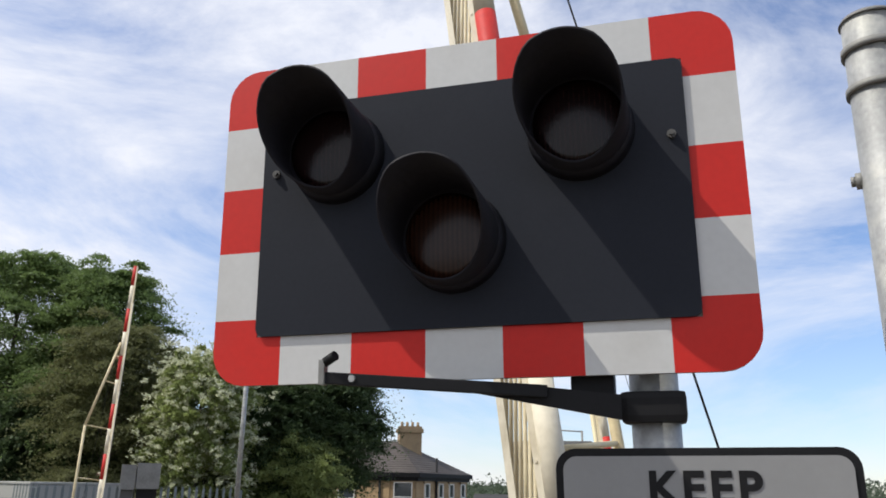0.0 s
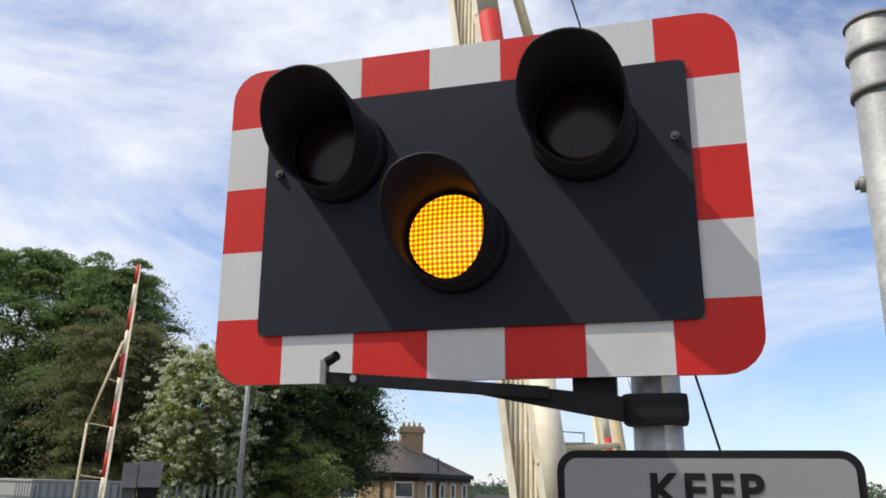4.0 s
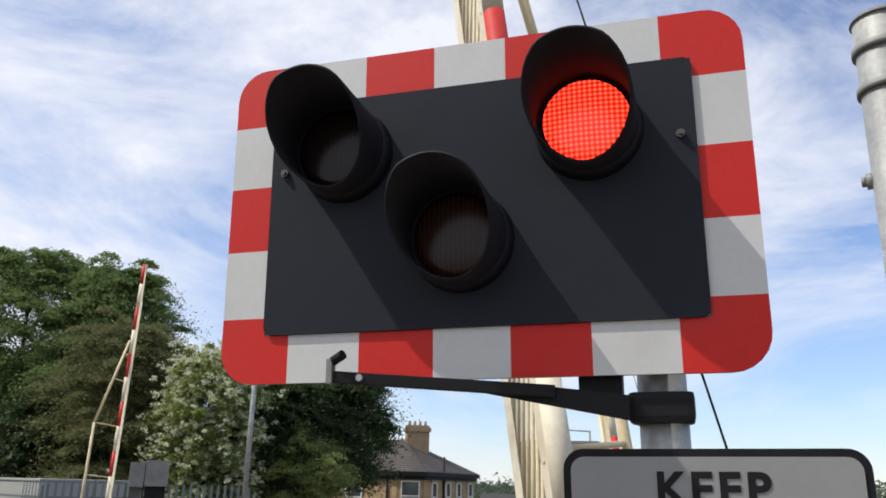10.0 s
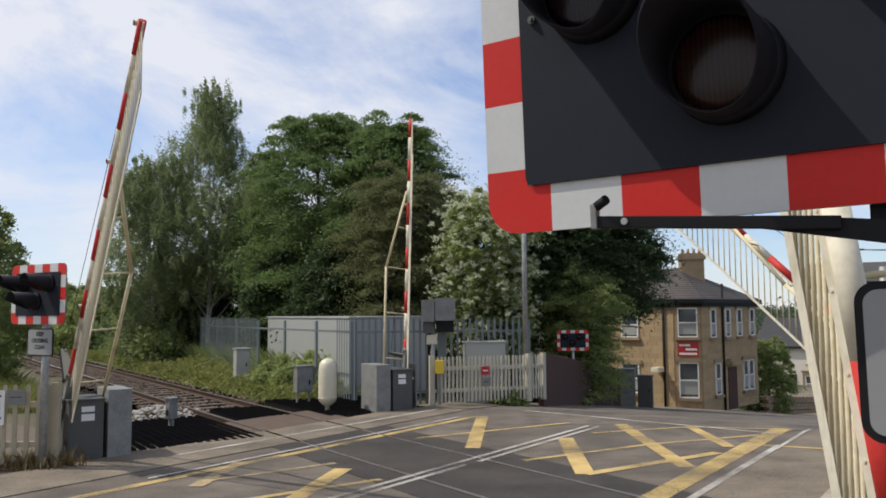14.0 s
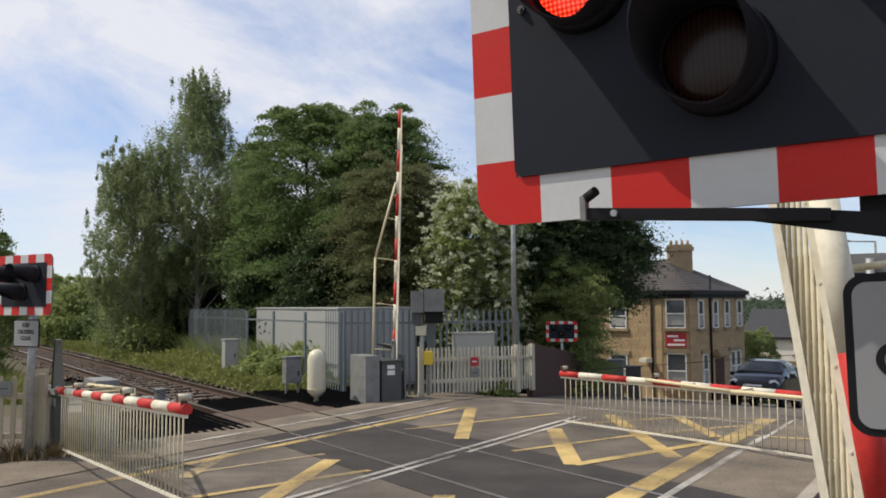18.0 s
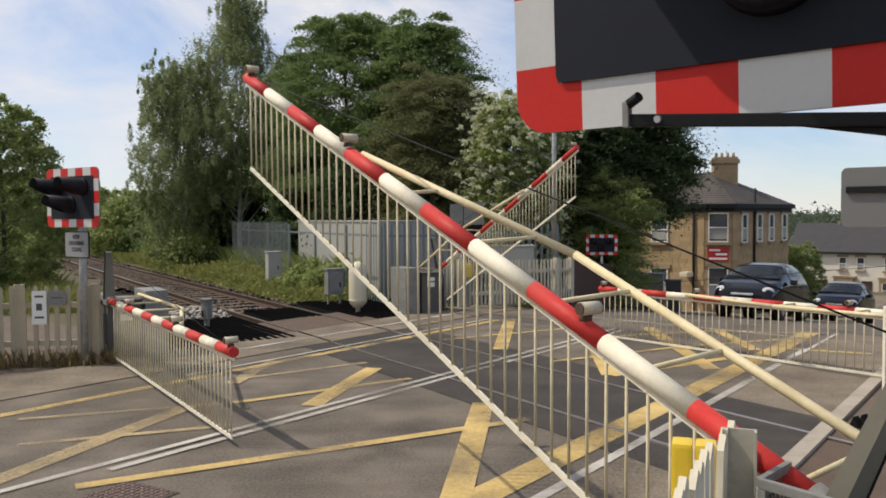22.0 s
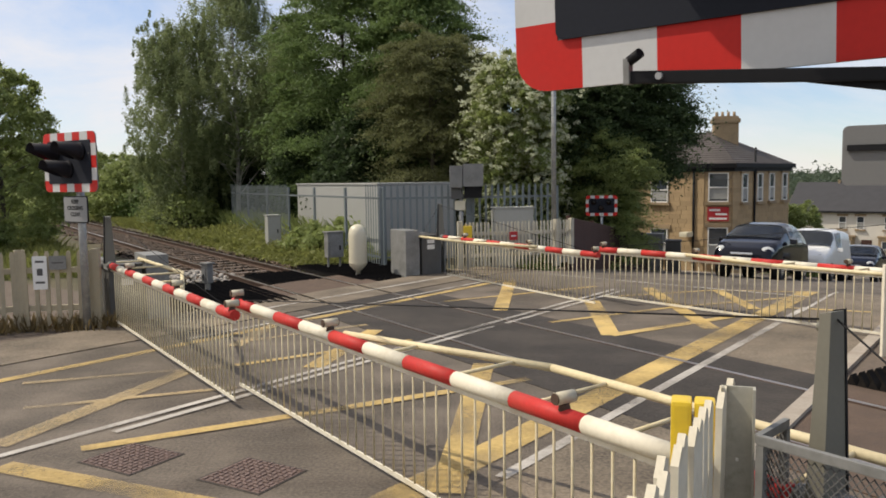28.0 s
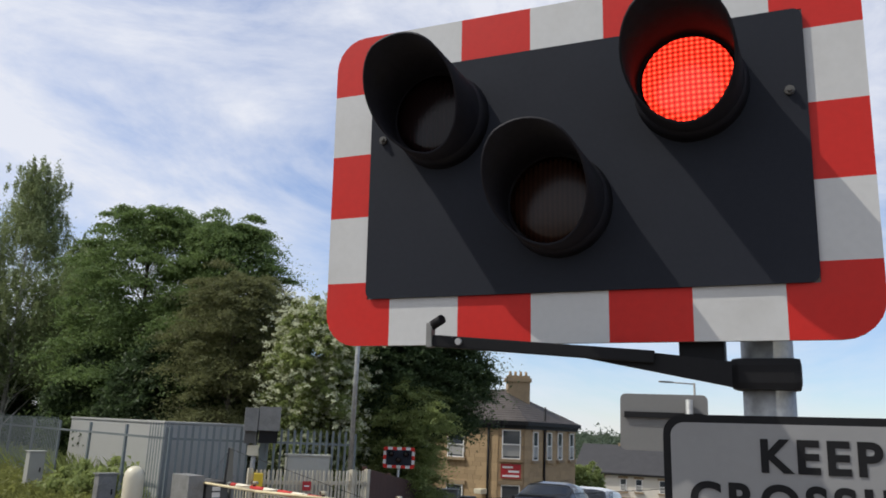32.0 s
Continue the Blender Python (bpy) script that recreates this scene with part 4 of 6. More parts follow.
def name_arm(e):
    """Black bracket arm below the board with a small upright pointer at its end."""
    bm = BM()
    prism(bm, [(0.36, -0.1), (0.36, -0.045), (0.2, -0.026), (0.035, -0.016), (0.035, -0.036)], -0.02, 0.0)
    bmesh.ops.transform(bm, verts=bm.verts[:], matrix=Matrix.Translation((0, -0.03, 0)) @ Matrix.Rotation(radians(6), 4, "Z"))
    part("arm_root", bm, BLACK_PAINT, e)
    bm = BM()
    a, b = Vector((0.2, -0.035, -0.036)), Vector((-0.3, -0.12, 0.0))
    d = (b - a)
    m = Matrix.Translation(a) @ d.to_track_quat("X", "Z").to_matrix().to_4x4()
    box(bm, 0, d.length, -0.01, 0.01, -0.014, 0.014, 0.003, m=m)
    part("arm", bm, BLACK_PAINT, e, "black bracket arm")
    bm = BM()
    box(bm, 0.355, 0.5, 0.02, 0.19, -0.105, -0.035, 0.016)
    part("clamp", bm, BLACK_PAINT, e)
    bm = BM()
    box(bm, 0.246, 0.344, 0.03, 0.1, -0.06, 0.03)
    part("bracket_foot", bm, BLACK_PAINT, e)
    bm = BM()
    box(bm, -0.314, -0.299, -0.135, -0.112, -0.016, 0.042, 0.003)
    part("pointer", bm, GALV_DULL, e, "small steel upright at the arm end")
    bm = BM()
    tube(bm, (-0.303, -0.123, 0.036), (-0.272, -0.135, 0.05), 0.0115, seg=10)
    part("pointer_tip", bm, BLACK_PAINT, e)
    bm = BM()
    tube(bm, (-0.235, -0.115, -0.003), (-0.235, -0.127, -0.003), 0.008, seg=10)
    part("bolt", bm, GALV, e)
    bm = BM()
    prism(bm, rounded(0.32, 0.52, -0.75, -0.52, 0.02), 0.03, 0.04)
    s = part("lower_plate", bm, BLACK_PAINT, e, "small black plate with a yellow edge")
    bm = BM()
    prism(bm, rounded(0.335, 0.505, -0.56, -0.535, 0.008), 0.026, 0.0299)
    part("edge", bm, YELLOW_BOX, s)


def flash_lamps():
    period, start, step = 0.76, 0.35, 1 / 30
    for glow, kind, cx, cz in GLOWS:
        on, off = pose(cx, -0.0715, cz), pose(cx, -0.03, cz)
        spans = []
        if kind == "amber":
            spans = [(2.9, 6.3)]
        else:
            k = 0
            while True:
                t = start + k * period + (0.0 if kind == "left" else period / 2)
                k += 1
                if t > 32.0:
                    break
                if t >= 6.6:
                    spans.append((round(t * 30) / 30, round((t + period / 2) * 30) / 30))
        rows = [(0.0, off)]
        for a, b in spans:
            rows += [(a - step, off), (a, on)]
            if b < 32.0:
                rows += [(b - step, on), (b, off)]
        if rows[-1][0] < 32.0:
            rows.append((32.0, rows[-1][1]))
        walk(glow, rows)


# ---- plants ----
def leaf_cloud(centres, radii, per, size, rs, flat=0.6, up=0.9, out=None, narrow=0.5):
    """Small three-cornered leaves scattered in clumps; with out, each clump is a spray drawn along that direction."""
    n = len(centres) * per
    idx = np.repeat(np.arange(len(centres)), per)
    d = np.clip(rs.normal(size=(n, 3)) * 0.5, -1.4, 1.4)
    d[:, 2] = d[:, 2] * flat - 0.25 * (d[:, 0] ** 2 + d[:, 1] ** 2)
    if out is not None:
        along = (d[:, :2] * out[idx][:, :2]).sum(1)
        d += out[idx] * (0.75 * along)[:, None]
        d[:, 2] -= 0.22 * np.maximum(along, 0)
    p = centres[idx] + d * radii[idx][:, None]
    nor = rs.normal(size=(n, 3)) + np.array([0, 0, up])
    nor /= np.linalg.norm(nor, axis=1)[:, None]
    a = np.cross(nor, rs.normal(size=(n, 3)))
    a /= np.linalg.norm(a, axis=1)[:, None]
    b = np.cross(nor, a)
    s = size * rs.uniform(0.55, 1.35, (n, 1))
    return np.stack([p - a * s - b * s * narrow * 0.5, p + a * s - b * s * narrow * 0.5 - nor * s * 0.3, p + b * s * narrow * 1.5], 1)


def tree(name, x, y, height, spread, base, leaves, label, seed, clumps=200, per=150, leaf=0.1, bark=None, lean=0.0, shape="round", z=None, blossom=None, trunk=0.14, size=0.5, droop=0.0, tiers=False):
    """Tapered trunk, limbs and a crown of many leaf clumps with an uneven outline and gaps."""
    rng, rs = random.Random(seed), np.random.RandomState(seed)
    z = ground_z(x, y) - 0.05 if z is None else z
    e = thing(name, pose(x, y, z), label, "tree", "trees behind the crossing")
    bark = bark or BARK
    bm = BM()
    height *= 0.96
    top = height * 0.94
    pts, px, py = [], 0.0, 0.0
    for i in range(9):
        pts.append(Vector((px, py, top * i / 8)))
        px += rng.uniform(-0.1, 0.1) * height * 0.05 + lean * top / 8
        py += rng.uniform(-0.1, 0.1) * height * 0.05
    for i in range(8):
        tube(bm, pts[i], pts[i + 1], trunk * (1 - 0.118 * i), trunk * (1 - 0.118 * (i + 1)), seg=8, caps=False)
    lobes = [(rng.uniform(0, 6.28), rng.uniform(0.1, 0.95), rng.uniform(0.12, 0.42)) for _ in range(9)]

    def reach(u, ang):
        if shape == "birch":
            r = (1 - u) ** 0.6 * (0.75 + 0.35 * math.sin(math.pi * min(1, u * 1.3)))
        elif shape == "shrub":
            r = math.sqrt(max(0.0, 1 - u ** 2.4))
        else:
            r = math.sqrt(max(0.0, 1 - (1.55 * (u - 0.42)) ** 2)) if u > 0.42 else 0.75 + 0.25 * (u / 0.42)
        for a0, u0, k in lobes:
            r += k * (0.7 if tiers else 0.6) * math.exp(-((u - u0) / 0.13) ** 2) * max(0.0, math.cos(ang - a0)) ** 2
        return spread * r * 0.81
    cs, rr = [], []
    for k in range(int(clumps * 1.3)):
        u = rng.random() ** 0.95
        ang = rng.uniform(0, 6.28)
        far = math.sqrt(rng.uniform(0.2, 1.12))
        zz = base + (height - base) * u
        i = min(int(zz / top * 8), 7)
        axis = pts[i]
        r = reach(u, ang) * far
        c = Vector((axis.x + math.cos(ang) * r, axis.y + math.sin(ang) * r, zz - droop * r))
        cs.append(tuple(c))
        rr.append(size * rng.uniform(0.55, 1.25) * (0.6 if u > 0.9 else 1.0))
        if k % 4 == 0:
            o = pts[max(0, i - 1)].lerp(pts[i], rng.random())
            mid = o.lerp(c, 0.55) + Vector((0, 0, 0.1 * r))
            w = trunk * 0.26 * (1.05 - u * 0.8)
            tube(bm, o, mid, w, w * 0.6, seg=5, caps=False)
            tube(bm, mid, c, w * 0.6, w * 0.15, seg=5, caps=False)
    for k in range(int(clumps * 0.75)):
        u, ang = rng.random() ** 0.8, rng.uniform(0, 6.28)
        r = reach(u, ang) * rng.uniform(0.98, 1.24)
        zz = base + (height - base) * u * rng.uniform(1.0, 1.06)
        axis = pts[min(int(zz / top * 8), 7)]
        cs.append((axis.x + math.cos(ang) * r, axis.y + math.sin(ang) * r, zz - droop * r))
        rr.append(size * rng.uniform(0.25, 0.6))
    part("trunk", bm, bark, e)
    cs, rr = np.array(cs), np.array(rr)
    if droop:
        # hanging strands of fine leaves
        n = len(cs)
        cs = np.concatenate([cs + rs.normal(size=(n, 3)) * [0.3, 0.3, 0.25] for _ in range(3)])
        rr = np.tile(rr, 3) * 0.4
        quads("crown", leaf_cloud(cs, rr, int(per * 0.42), leaf * 0.6, rs, 2.4, 0.3, None, 0.42), leaves, e)
    elif tiers:
        # flat sprays, one above another, reaching outwards
        axis = cs - np.array([0, 0, 1]) * cs[:, 2:]
        out = axis / np.maximum(np.linalg.norm(axis, axis=1), 0.05)[:, None]
        quads("crown", leaf_cloud(cs, rr * 1.15, int(per * 1.75), leaf * 0.52, rs, 0.36, 1.3, out), leaves, e)
    else:
        quads("crown", leaf_cloud(cs, rr, int(per * 1.15), leaf * 0.72, rs, 0.6, 0.9), leaves, e)
    if blossom:
        pick = rs.rand(len(cs)) < 0.8
        sprays = np.repeat(cs[pick], 6, 0) + rs.normal(size=(6 * pick.sum(), 3)) * 0.26
        quads("blossom", leaf_cloud(sprays, np.full(len(sprays), 0.1), 16, leaf * 0.62, rs), blossom, e)
    return e


def bush(x, y, w, h, leaves, seed, label, clumps=26, per=120, leaf=0.08, z=None):
    rng, rs = random.Random(seed), np.random.RandomState(seed)
    z = ground_z(x, y) - 0.14 if z is None else z
    e = thing("bush", pose(x, y, z), label, "bush", "trackside bushes")
    bm = BM()
    cs, rr = [], []
    for k in range(clumps):
        a, r = rng.uniform(0, 6.28), w * 0.5 * rng.random() ** 0.6
        c = Vector((math.cos(a) * r, math.sin(a) * r, h * rng.uniform(0.25, 0.92) * (1 - 0.45 * (2 * r / w) ** 2)))
        tube(bm, (c.x * 0.15, c.y * 0.15, 0), c, 0.02, 0.006, seg=5, caps=False)
        cs.append(tuple(c))
        rr.append(min(w, h) * rng.uniform(0.16, 0.3))
    part("stems", bm, BARK, e)
    quads("foliage", leaf_cloud(np.array(cs), np.array(rr), per, leaf, rs), leaves, e)
    return e


def grass(name, n, place, h0, h1, seed, material, label):
    """Blades over a patch; place(rs, n) gives their feet."""
    rs = np.random.RandomState(seed)
    p = place(rs, n)
    a = rs.uniform(0, 6.28, n)
    h = rs.uniform(h0, h1, n)
    w = 0.006 + 0.011 * rs.rand(n)
    dx, dy = np.cos(a) * w, np.sin(a) * w
    lx, ly = rs.normal(0, 0.35, n) * h, rs.normal(0, 0.35, n) * h
    v = np.stack([p + np.stack([-dx, -dy, 0 * a], 1), p + np.stack([dx, dy, 0 * a], 1), p + np.stack([lx * 0.6 + dx, ly * 0.6 + dy, h * 0.7], 1), p + np.stack([lx, ly, h], 1)], 1)
    tagged(quads(name, v, material), label, "grass", kind="stuff")


def build_plants():
    tree("tree", -8.9, 35.4, 12.2, 3.0, 3.0, LEAF_BIRCH, "tall grey-green birch with drooping fine foliage", 11, 230, 200, 0.08, BIRCH_BARK, shape="birch", trunk=0.13, size=0.6, droop=0.15)
    tree("tree", -11.2, 35.2, 9.2, 2.0, 0.8, LEAF_BIRCH, "bushy grey-green birch beside the railway", 12, 220, 190, 0.085, BIRCH_BARK, shape="round", trunk=0.11, size=0.5, droop=0.15)
    tree("tree", -6.3, 34.6, 9.0, 2.0, 3.6, LEAF_BIRCH, "slim birch with pale stems", 13, 200, 160, 0.085, BIRCH_BARK, shape="birch", trunk=0.1, size=0.48, droop=0.15)
    tree("tree", -3.6, 31.2, 10.2, 2.7, 1.6, LEAF_GREEN, "leafy bright green tree behind the steel fence", 14, 210, 210, 0.1, shape="round", trunk=0.2, size=0.66, tiers=True)
    tree("tree", -0.9, 29.4, 9.4, 2.2, 1.2, LEAF_GREEN, "leafy bright green tree behind the steel fence", 15, 190, 210, 0.1, shape="round", trunk=0.2, size=0.62, tiers=True)
    tree("tree", -0.2, 26.2, 6.9, 1.9, 0.4, LEAF_BROWN, "bronze-green tree with dull spring leaves", 16, 180, 190, 0.08, shape="round", trunk=0.15, size=0.5, tiers=True)
    # two added undergrowth trees, leaves coloured dark for the shade below the crowns
    tree("tree", -2.6, 28.0, 4.6, 2.0, 0.3, LEAF_DARK, "undergrowth tree behind the fence, dark leaves for canopy shade", 17, 170, 150, 0.1, shape="shrub")
    tree("tree", -4.6, 31.0, 4.6, 1.8, 0.6, LEAF_DARK, "undergrowth tree behind the fence, dark leaves for canopy shade", 18, 170, 150, 0.1, shape="shrub")
    tree("tree", 2.2, 23.9, 6.3, 1.45, 0.4, LEAF_BUSH, "hawthorn tree covered in white blossom", 19, 230, 130, 0.075, shape="round", blossom=BLOSSOM, trunk=0.1, size=0.36)
    tree("tree", 6.0, 26.8, 7.8, 1.85, 3.1, LEAF_DARK, "dense dark green tree above the brown fence", 20, 230, 190, 0.1, shape="round", trunk=0.2, size=0.56, tiers=True)
    tree("tree", 4.1, 25.6, 6.6, 1.7, 0.4, LEAF_DARK, "dense dark green tree above the brown fence", 21, 200, 150, 0.1, shape="round", trunk=0.15, size=0.45, tiers=True)
    tree("tree", 4.85, 24.9, 4.5, 1.55, 0.3, LEAF_BUSH, "young light green tree behind the brown fence", 22, 190, 150, 0.075, shape="shrub", trunk=0.06, size=0.36, tiers=True)
    tree("tree", -12.9, 23.6, 5.7, 1.9, 0.2, LEAF_BUSH, "light green bushy tree beyond the railway", 23, 130, 130, 0.085, shape="round", trunk=0.1, size=0.42)
    tree("tree", -14.6, 21.4, 4.4, 2.0, 0.1, LEAF_BUSH, "light green bushy tree beyond the railway", 24, 200, 150, 0.085, shape="shrub", trunk=0.1, size=0.42)
    tree("tree", 20.4, 45.6, 4.3, 1.5, 0.1, LEAF_BUSH, "small green street tree beside the public house", 25, 130, 90, 0.1, shape="round", trunk=0.1, size=0.4)
    for x, y, hh, sp, s in ((-26, 47, 4.8, 3.0, 81), (-34, 62, 6.0, 4.0, 82), (-18.0, 57, 4.6, 2.8, 83), (-21.2, 33.5, 3.6, 2.2, 84), (-29, 52, 4.6, 3.0, 85), (-18.6, 48.4, 3.6, 2.4, 86), (-24.6, 60.4, 4.4, 3.2, 87), (-32.6, 73.5, 5.2, 4.2, 88), (-13.2, 42.0, 3.4, 2.0, 89), (-40, 80, 6.0, 5.0, 90), (-16.2, 50.6, 4.2, 2.2, 91)):
        tree("tree", x, y, hh, sp, 0.1, LEAF_BUSH, "green hedgerow tree along the far railway", s, 90, 110, 0.13, shape="shrub", size=0.7)
    # added trees close the gaps; dark leaves give the wood its deep shade
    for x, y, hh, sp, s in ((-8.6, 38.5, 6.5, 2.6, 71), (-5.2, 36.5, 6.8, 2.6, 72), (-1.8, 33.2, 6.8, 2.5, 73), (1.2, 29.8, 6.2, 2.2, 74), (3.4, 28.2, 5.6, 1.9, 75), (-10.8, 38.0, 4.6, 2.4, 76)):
        tree("tree", x, y, hh, sp, 0.2, LEAF_DARK, "added filler tree behind the fence, dark leaves for deep shade", s, 110, 130, 0.13, shape="shrub", size=0.7)
    for x, y, w, h, s, l in ((-2.9, 22.4, 2.0, 1.25, 31, 90), (-3.7, 23.3, 1.5, 1.1, 32, 90), (-17.5, 27, 4.0, 2.2, 33, 100), (-19.5, 32.5, 4.6, 2.0, 34, 100), (-21.8, 40, 5, 2.2, 35, 100), (-10.8, 34.2, 2.4, 2.2, 37, 90),
                             (-13.8, 40.6, 2.8, 2.0, 38, 90), (-17, 47, 4, 2.4, 39, 90), (2.3, 19.15, 0.8, 0.6, 40, 60), (-24.5, 42, 5, 2.2, 41, 90), (-33, 55, 6, 3.0, 42, 90), (-12.6, 17.6, 2.4, 1.8, 43, 90), (-8.4, 12.7, 1.9, 0.95, 46, 80), (-10.2, 12.4, 2.4, 1.3, 47, 80)):
        bush(x, y, w, h, LEAF_BUSH if s % 3 else LEAF_GREEN, s, "tangled green trackside bush", 30 if w < 3 else 60, l, 0.075 if w < 3 else 0.1)

    def bank(rs, n):
        t, s = 18.6 + 32 * rs.rand(n) ** 1.2, 8.35 + np.abs(rs.normal(0, 1.0, n))
        p = np.outer(t, np.array(RAIL)) + np.outer(s, np.array(ACROSS))
        p[:, 2] = -0.15
        return p
    grass("trackside_grass", 70000, bank, 0.08, 0.42, 51, GRASS, "long green grass and weeds beside the track")

    def bank_tall(rs, n):
        t, s = 21 + 34 * rs.rand(n), 10.3 + np.abs(rs.normal(0, 0.9, n))
        p = np.outer(t, np.array(RAIL)) + np.outer(s, np.array(ACROSS))
        p[:, 2] = -0.15
        return p
    rs = np.random.RandomState(61)
    t, f = 18.4 + 42 * rs.rand(2300) ** 1.1, rs.rand(2300) ** 0.7
    edge = np.where(t < 33, 9.1 + 0.0757 * (t - 17.3), 13.0)
    s = 8.0 + (edge - 8.0) * f
    c = np.outer(t, np.array(RAIL)) + np.outer(s, np.array(ACROSS))
    c[:, 2] = -0.14 + rs.rand(len(t)) * (0.03 + 0.45 * f * np.clip((t - 16) / 6, 0.15, 1.0))
    tagged(quads("bank_weeds", leaf_cloud(c, 0.2 + 0.25 * rs.rand(len(t)), 46, 0.06, rs, 0.8, 0.6), GRASS), "lush yellow-green weeds on the railway bank", "weeds", kind="stuff")
    grass("trackside_weeds", 9000, bank_tall, 0.5, 1.2, 52, LEAF_BUSH, "tall green weeds below the steel fence")

    def bank_left(rs, n):
        t, s = 20 + 50 * rs.rand(n), 3.2 - np.abs(rs.normal(0, 1.6, n))
        p = np.outer(t, np.array(RAIL)) + np.outer(s, np.array(ACROSS))
        p[:, 2] = -0.05
        return p
    def fence_foot(rs, n):
        f = rs.rand(n)
        p = np.stack([-9.0 + 4.2 * f, 9.6 + 2.0 * np.minimum(f * 1.35, 1.0), np.zeros(n)], 1) + rs.normal(0, 0.14, (n, 3)) * [1, 1, 0]
        p[:, 2] = 0.0
        return p
    grass("dry_weeds", 1900, fence_foot, 0.06, 0.28, 54, DRY_GRASS, "dry brown weeds at the foot of the fence")
    grass("verge_grass", 26000, bank_left, 0.15, 0.6, 53, GRASS, "rough grass on the far side of the track")


def build_distance():
    """Far wooded hills round the horizon."""
    rs = np.random.RandomState(8)
    n = 5200
    az = rs.uniform(-75, 75, n)
    r = rs.uniform(150, 420, n)
    crest = 2.1 + r * np.tan(np.radians(0.35 + 0.3 * np.sin(az * 0.13) + 0.2 * np.sin(az * 0.41 + 1)))
    c = np.stack([np.sin(np.radians(az)) * r, np.cos(np.radians(az)) * r, crest * rs.uniform(-1.2, 1.0, n)], 1)
    v = leaf_cloud(c, np.full(n, 2.4), 30, 0.5, rs, 0.8)
    tagged(quads("distant_woodland", v, HILL), "distant wooded hills on the horizon", "woodland", kind="stuff")
    bm = BM()
    for i in range(60):
        a0, a1 = radians(-90 + 3 * i), radians(-87 + 3 * i)
        h0, h1 = (2.0 + 1.2 * math.sin(a * 6) for a in (a0, a1))
        R = 440
        bm.faces.new([bm.verts.new(p) for p in ((R * math.sin(a0), R * math.cos(a0), -20), (R * math.sin(a1), R * math.cos(a1), -20), (R * math.sin(a1), R * math.cos(a1), h1), (R * math.sin(a0), R * math.cos(a0), h0))])
    tagged(part("backdrop", bm, HILL), "far blue-green hillside", "backdrop", kind="structure")


# ---- fences ----
def palisade(points, height, label, bare=(2, 2)):
    e = thing("palisade_fence", pose(points[0][0], points[0][1], -0.15), label, "fence")
    o = Vector((points[0][0], points[0][1], 0))
    bm = BM()
    w, t = 0.028, 0.003
    prism(bm, [(-w, 0), (w, 0), (w, height - 0.12), (w * 0.45, height - 0.03), (0, height - 0.09), (-w * 0.45, height - 0.03), (-w, height - 0.12)], -t, t)
    first = None
    for p, q in zip(points, points[1:]):
        p, q = Vector((*p, 0)), Vector((*q, 0))
        d = q - p
        n = int(d.length / 0.152)
        ang = math.degrees(math.atan2(d.y, d.x))
        for i in range(n):
            if bare[0] < (i + 0.5) / n < bare[1] and p.y > 25:
                continue
            c = p + d * (i + 0.5) / n - o
            m = pose(c.x, c.y, 0.05, 0, 0, ang)
            if first is None:
                first = part("pale", bm, PALISADE, e, m=m)
            else:
                same(first, e, m, "pale")
        for z in (0.35, height - 0.32):
            bm2 = BM()
            box(bm2, 0, d.length, 0.015, 0.06, z - 0.025, z + 0.025)
            part("rail", bm2, PALISADE, e, m=pose(p.x - o.x, p.y - o.y, 0, 0, 0, ang))
        k = max(1, round(d.length / 2.75))
        for i in range(k + 1):
            c = p + d * i / k - o
            bm2 = BM()
            box(bm2, -0.05, 0.05, 0.02, 0.075, 0, height - 0.06)
            part("post", bm2, PALISADE, e, m=pose(c.x, c.y, 0, 0, 0, ang))


def picket_fence(points, height, label, spacing=0.14, z=0.0, material=None, steel=False, half=0.031):
    material = material or PICKET
    e = thing("picket_fence", pose(points[0][0], points[0][1], z), label, "fence", "picket fences")
    o = Vector((points[0][0], points[0][1], 0))
    bm = BM()
    w = 0.038 if steel else half
    if steel:
        prism(bm, [(-w, 0), (w, 0), (w, height - 0.02), (w * 0.2, height), (-w * 0.5, height - 0.03), (-w, height - 0.05)], -0.012, 0.012)
    else:
        prism(bm, [(-w, 0.06), (w, 0.06), (w, height - 0.05), (w * 0.55, height - 0.005), (-w * 0.55, height - 0.005), (-w, height - 0.05)], -0.011, 0.011)
    first = None
    for p, q in zip(points, points[1:]):
        p, q = Vector((*p, 0)), Vector((*q, 0))
        d = q - p
        n = max(2, int(d.length / spacing))
        ang = math.degrees(math.atan2(d.y, d.x))
        rng = random.Random(int(d.length * 100))
        for i in range(n):
            c = p + d * (i + 0.5) / n - o
            m = pose(c.x, c.y, 0, rng.uniform(-0.8, 0.8), rng.uniform(-0.8, 0.8), ang)
            if first is None:
                first = part("picket", bm, material, e, m=m)
            else:
                same(first, e, m, "picket")
        for zz in (0.32, height - 0.28):
            bm2 = BM()
            box(bm2, 0, d.length, 0.012, 0.055, zz - 0.04, zz + 0.04)
            part("rail", bm2, material, e, m=pose(p.x - o.x, p.y - o.y, 0, 0, 0, ang))
        k = max(1, round(d.length / 2.2))
        for i in range(0 if steel else k + 1):
            c = p + d * i / k - o
            bm2 = BM()
            box(bm2, -0.055, 0.055, -0.02, 0.09, 0, height + 0.02, 0.01)
            part("post", bm2, material, e, m=pose(c.x, c.y, 0, 0, 0, ang))
    return e


